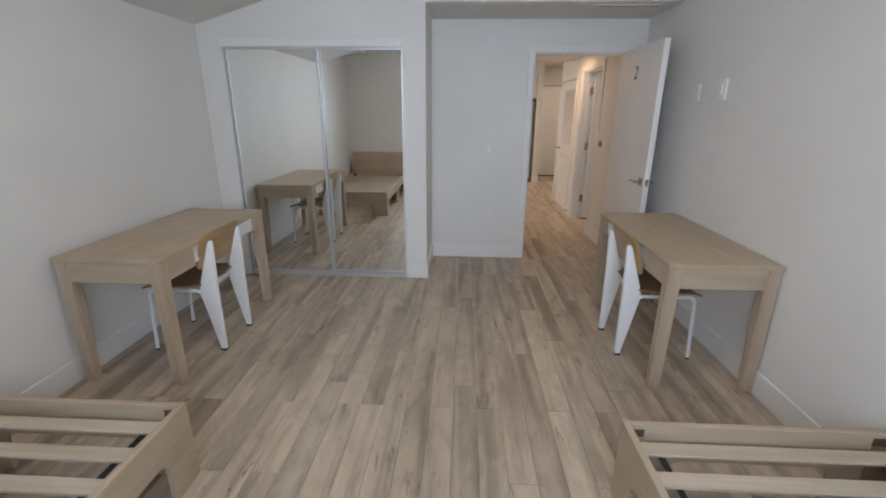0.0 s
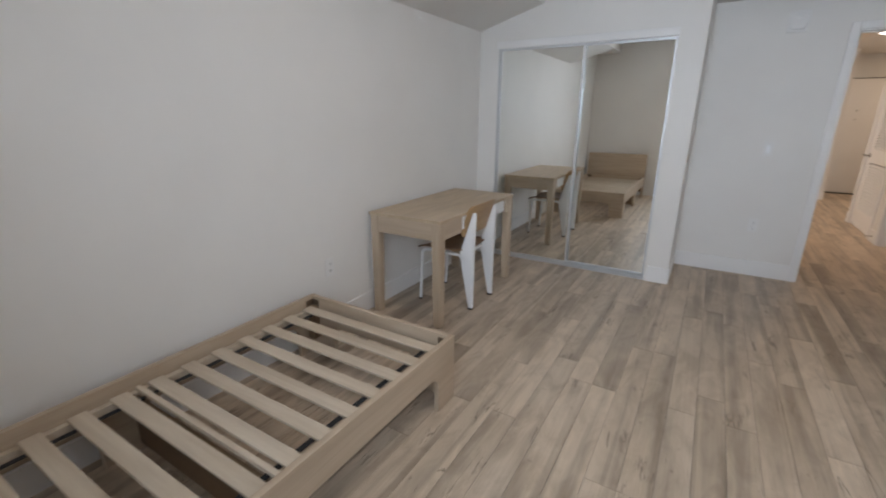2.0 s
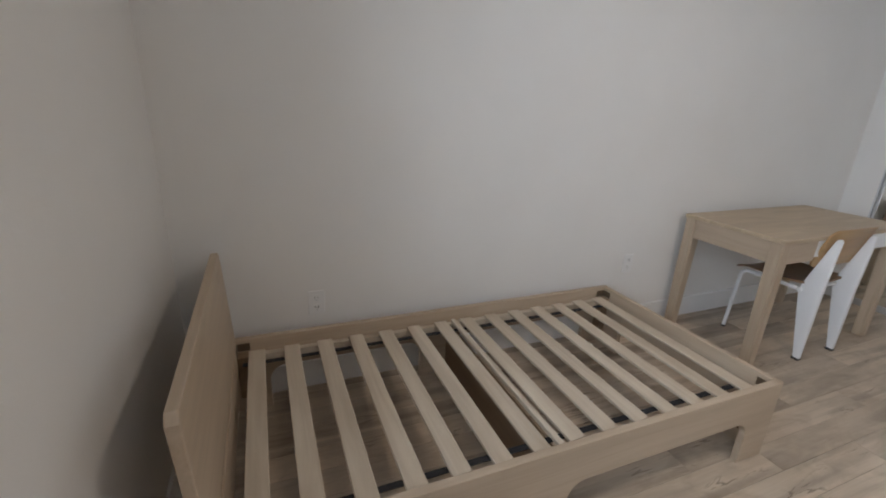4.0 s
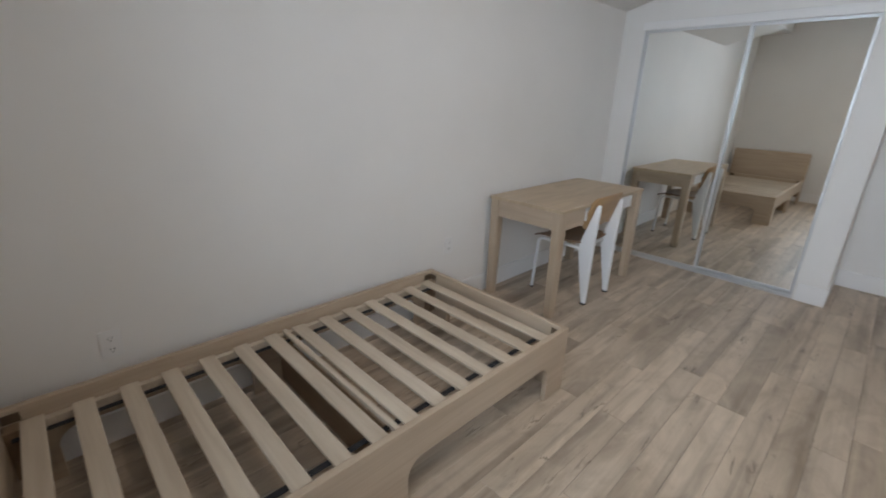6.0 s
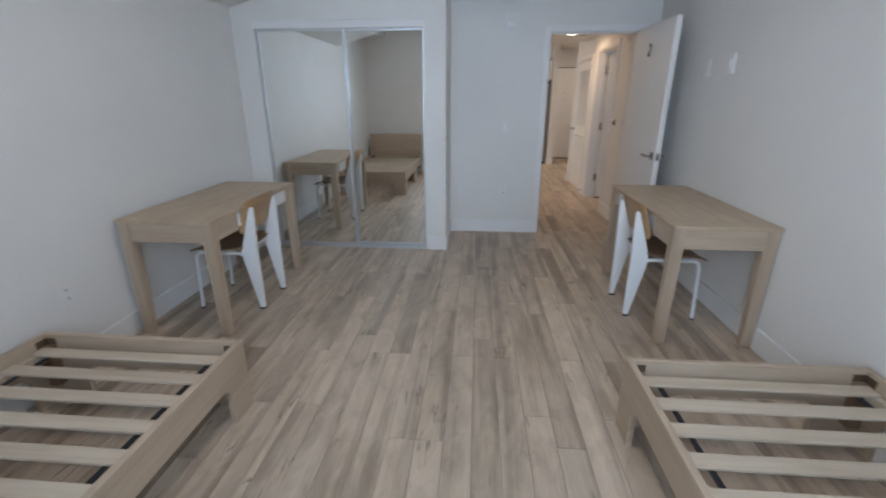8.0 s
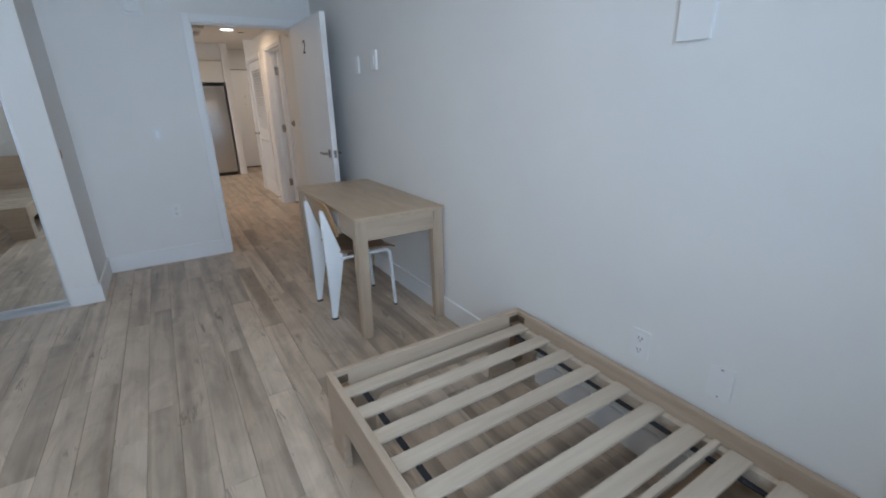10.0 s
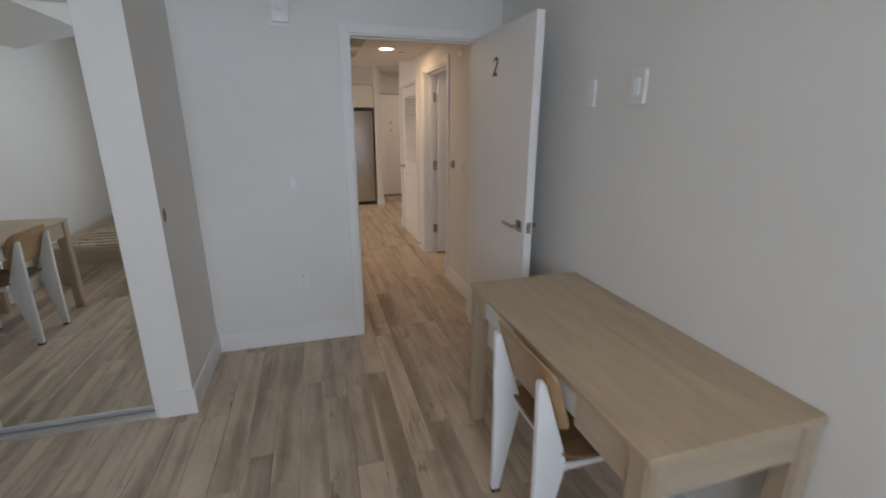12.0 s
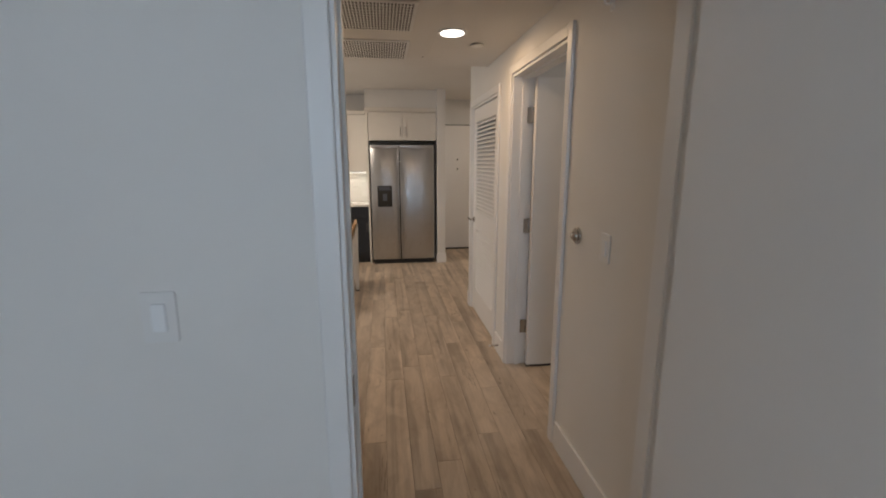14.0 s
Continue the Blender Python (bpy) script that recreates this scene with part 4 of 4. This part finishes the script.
end_panel = tagged(part("tall_gable", boxes((0.750 + KX, 0.776 + KX, 10.32 + KY, 10.895 + KY, 0, 2.140), bevel=0.002), CABINET), "cream tall gable board beside the refrigerator", "gable board")
structure("bulkhead", boxes((0.745 + KX, 1.733 + KX, 10.335 + KY, 10.898 + KY, 2.203, ZK)), WALL, "cream bulkhead above the refrigerator cabinet", "wall")
cupboard("wall_cabinet", "cream shaker wall cabinet beside the refrigerator", pose(0.142 + KX, 10.56 + KY, 0), 0.605, 0.335, 1.330, 2.130, CABINET, 2)
cupboard("wall_cabinet", "cream shaker wall cabinet above the counter", pose(-0.648 + KX, 10.56 + KY, 0), 0.785, 0.335, 1.49, 2.130, CABINET, 2)
tagged(part("crown_moulding", prism([(10.565 + KY, 2.132), (10.535 + KY, 2.172), (10.535 + KY, 2.182), (10.80 + KY, 2.182), (10.80 + KY, 2.132)], -0.658 + KX, 0.747 + KX, 0), CABINET), "cream crown moulding above the wall cabinets", "moulding")
cupboard("base_cabinet", "dark navy shaker base cabinet under a pale worktop", pose(0.137 + KX, 10.35 + KY, 0), 0.61, 0.545, 0.10, 0.831, NAVY, 1, 1, low=True)
cupboard("base_cabinet", "dark navy shaker base cabinet under a pale worktop", pose(-0.648 + KX, 10.35 + KY, 0), 0.78, 0.545, 0.10, 0.831, NAVY, 2, 1, low=True)
tagged(part("toe_kick", boxes((-0.648 + KX, 0.747 + KX, 10.42 + KY, 10.44 + KY, 0, 0.099)), NAVY), "dark recessed toe kick under the base cabinets", "toe kick")
tagged(part("worktop", boxes((-0.658 + KX, 0.749 + KX, 10.325 + KY, 10.895 + KY, 0.832, 0.862), bevel=0.004), COUNTER), "pale quartz worktop over navy cabinets", "worktop")
strip = thing("cabinet_light", "lit strip lamp under the wall cabinet", "cabinet light", pose(0.162 + KX, 10.66 + KY, 1.329))
part("housing", boxes((0, 0.56, 0, 0.04, -0.016, 0.0), bevel=0.002), PLASTIC, strip)
part("diffuser", boxes((0.01, 0.55, 0.005, 0.035, -0.020, -0.0155)), STRIPGLOW, strip, "glowing strip")
splash = structure("backsplash", boxes((-0.658 + KX, 0.749 + KX, 10.890 + KY, 10.899 + KY, 0.862, 1.329)), COUNTER, "white tiled kitchen backsplash", "backsplash")
tile_mesh = mesh_of("tile", boxes((0.001, 0.148, -0.006, 0.0, 0.001, 0.073), bevel=0.0015), TILE)
for row in range(6):
    for k in range(9):
        x = -0.628 + k * 0.15 + (0.075 if row % 2 else 0)
        if x + 0.15 < 0.749:
            t = new("tile", tile_mesh)
            t.parent = splash
            t.matrix_basis = Matrix.Translation((x + KX, 10.890 + KY, 0.865 + row * 0.0755))

table = thing("dining_table", "white dining table beside a plywood chair", "table", pose(-0.545, 8.28, 0))
part("tabletop", boxes((0, 1.20, 0, 0.85, 0.735, 0.76), bevel=0.004), TRIM, table)
for x in (0.03, 1.12):
    for y in (0.03, 0.77):
        part("leg", boxes((x, x + 0.05, y, y + 0.05, 0, 0.735), bevel=0.004), TRIM, table)
diner = chair("white steel and plywood chair at the dining table", pose(0.775, 8.77, 0, 0, 0, 4))

# ---- floor: subfloor and planks ----
floor = structure("floor", boxes((-3.2, 4.0, YS - 0.16, 12.1, -0.12, -0.0075)), mat("dark_underlay", (0.05, 0.045, 0.04), 0.9), "greyed oak vinyl plank floor", "floor")
PW, PL = 0.124, 1.22


def plank_mesh(length):
    bm = bmesh.new()
    g, c, h = 0.0005, 0.0012, 0.007
    lo = [bm.verts.new((x, y, -h)) for x, y in ((g, g), (PW - g, g), (PW - g, length - g), (g, length - g))]
    mid = [bm.verts.new((x, y, -c)) for x, y in ((g, g), (PW - g, g), (PW - g, length - g), (g, length - g))]
    up = [bm.verts.new((x, y, 0)) for x, y in ((g + c, g + c), (PW - g - c, g + c), (PW - g - c, length - g - c), (g + c, length - g - c))]
    for a, b in ((lo, mid), (mid, up)):
        for i in range(4):
            bm.faces.new((a[i], a[(i + 1) % 4], b[(i + 1) % 4], b[i]))
    bm.faces.new(up)
    return mesh_of("plank", bm, PLANK)


shapes = {}
rng = random.Random(7)


def lay(x0, columns, y0, y1):
    for k in range(columns):
        y = y0
        step = PL * rng.choice((0.25, 0.4, 0.55, 0.7, 0.85, 1.0))
        while y < y1 - 0.02:
            length = round(min(step, y1 - y), 2)
            if length not in shapes:
                shapes[length] = plank_mesh(length)
            p = new("plank", shapes[length])
            p.parent = floor
            p.matrix_basis = Matrix.Translation((x0 + k * PW, y, 0))
            y += length
            step = PL


lay(-1.915, 33, YS - 0.05, YN + 0.06)
lay(0.565, 13, YN + 0.06, 11.52)
# boards far aside in the living room and entry, joined
bm = bmesh.new()
for x0, columns in ((-3.1, 29), (2.177, 14)):
    for k in range(columns):
        y = 5.0 + rng.random()
        box(bm, x0 + k * PW + 0.001, x0 + (k + 1) * PW - 0.001, 5.0, y - 0.001, -0.007, 0.0)
        while y < 11.5:
            box(bm, x0 + k * PW + 0.001, x0 + (k + 1) * PW - 0.001, y + 0.001, min(y + PL, 11.52) - 0.001, -0.007, 0.0)
            y += PL
tagged(part("far_planks", bm, PLANK, floor), kind="stuff")
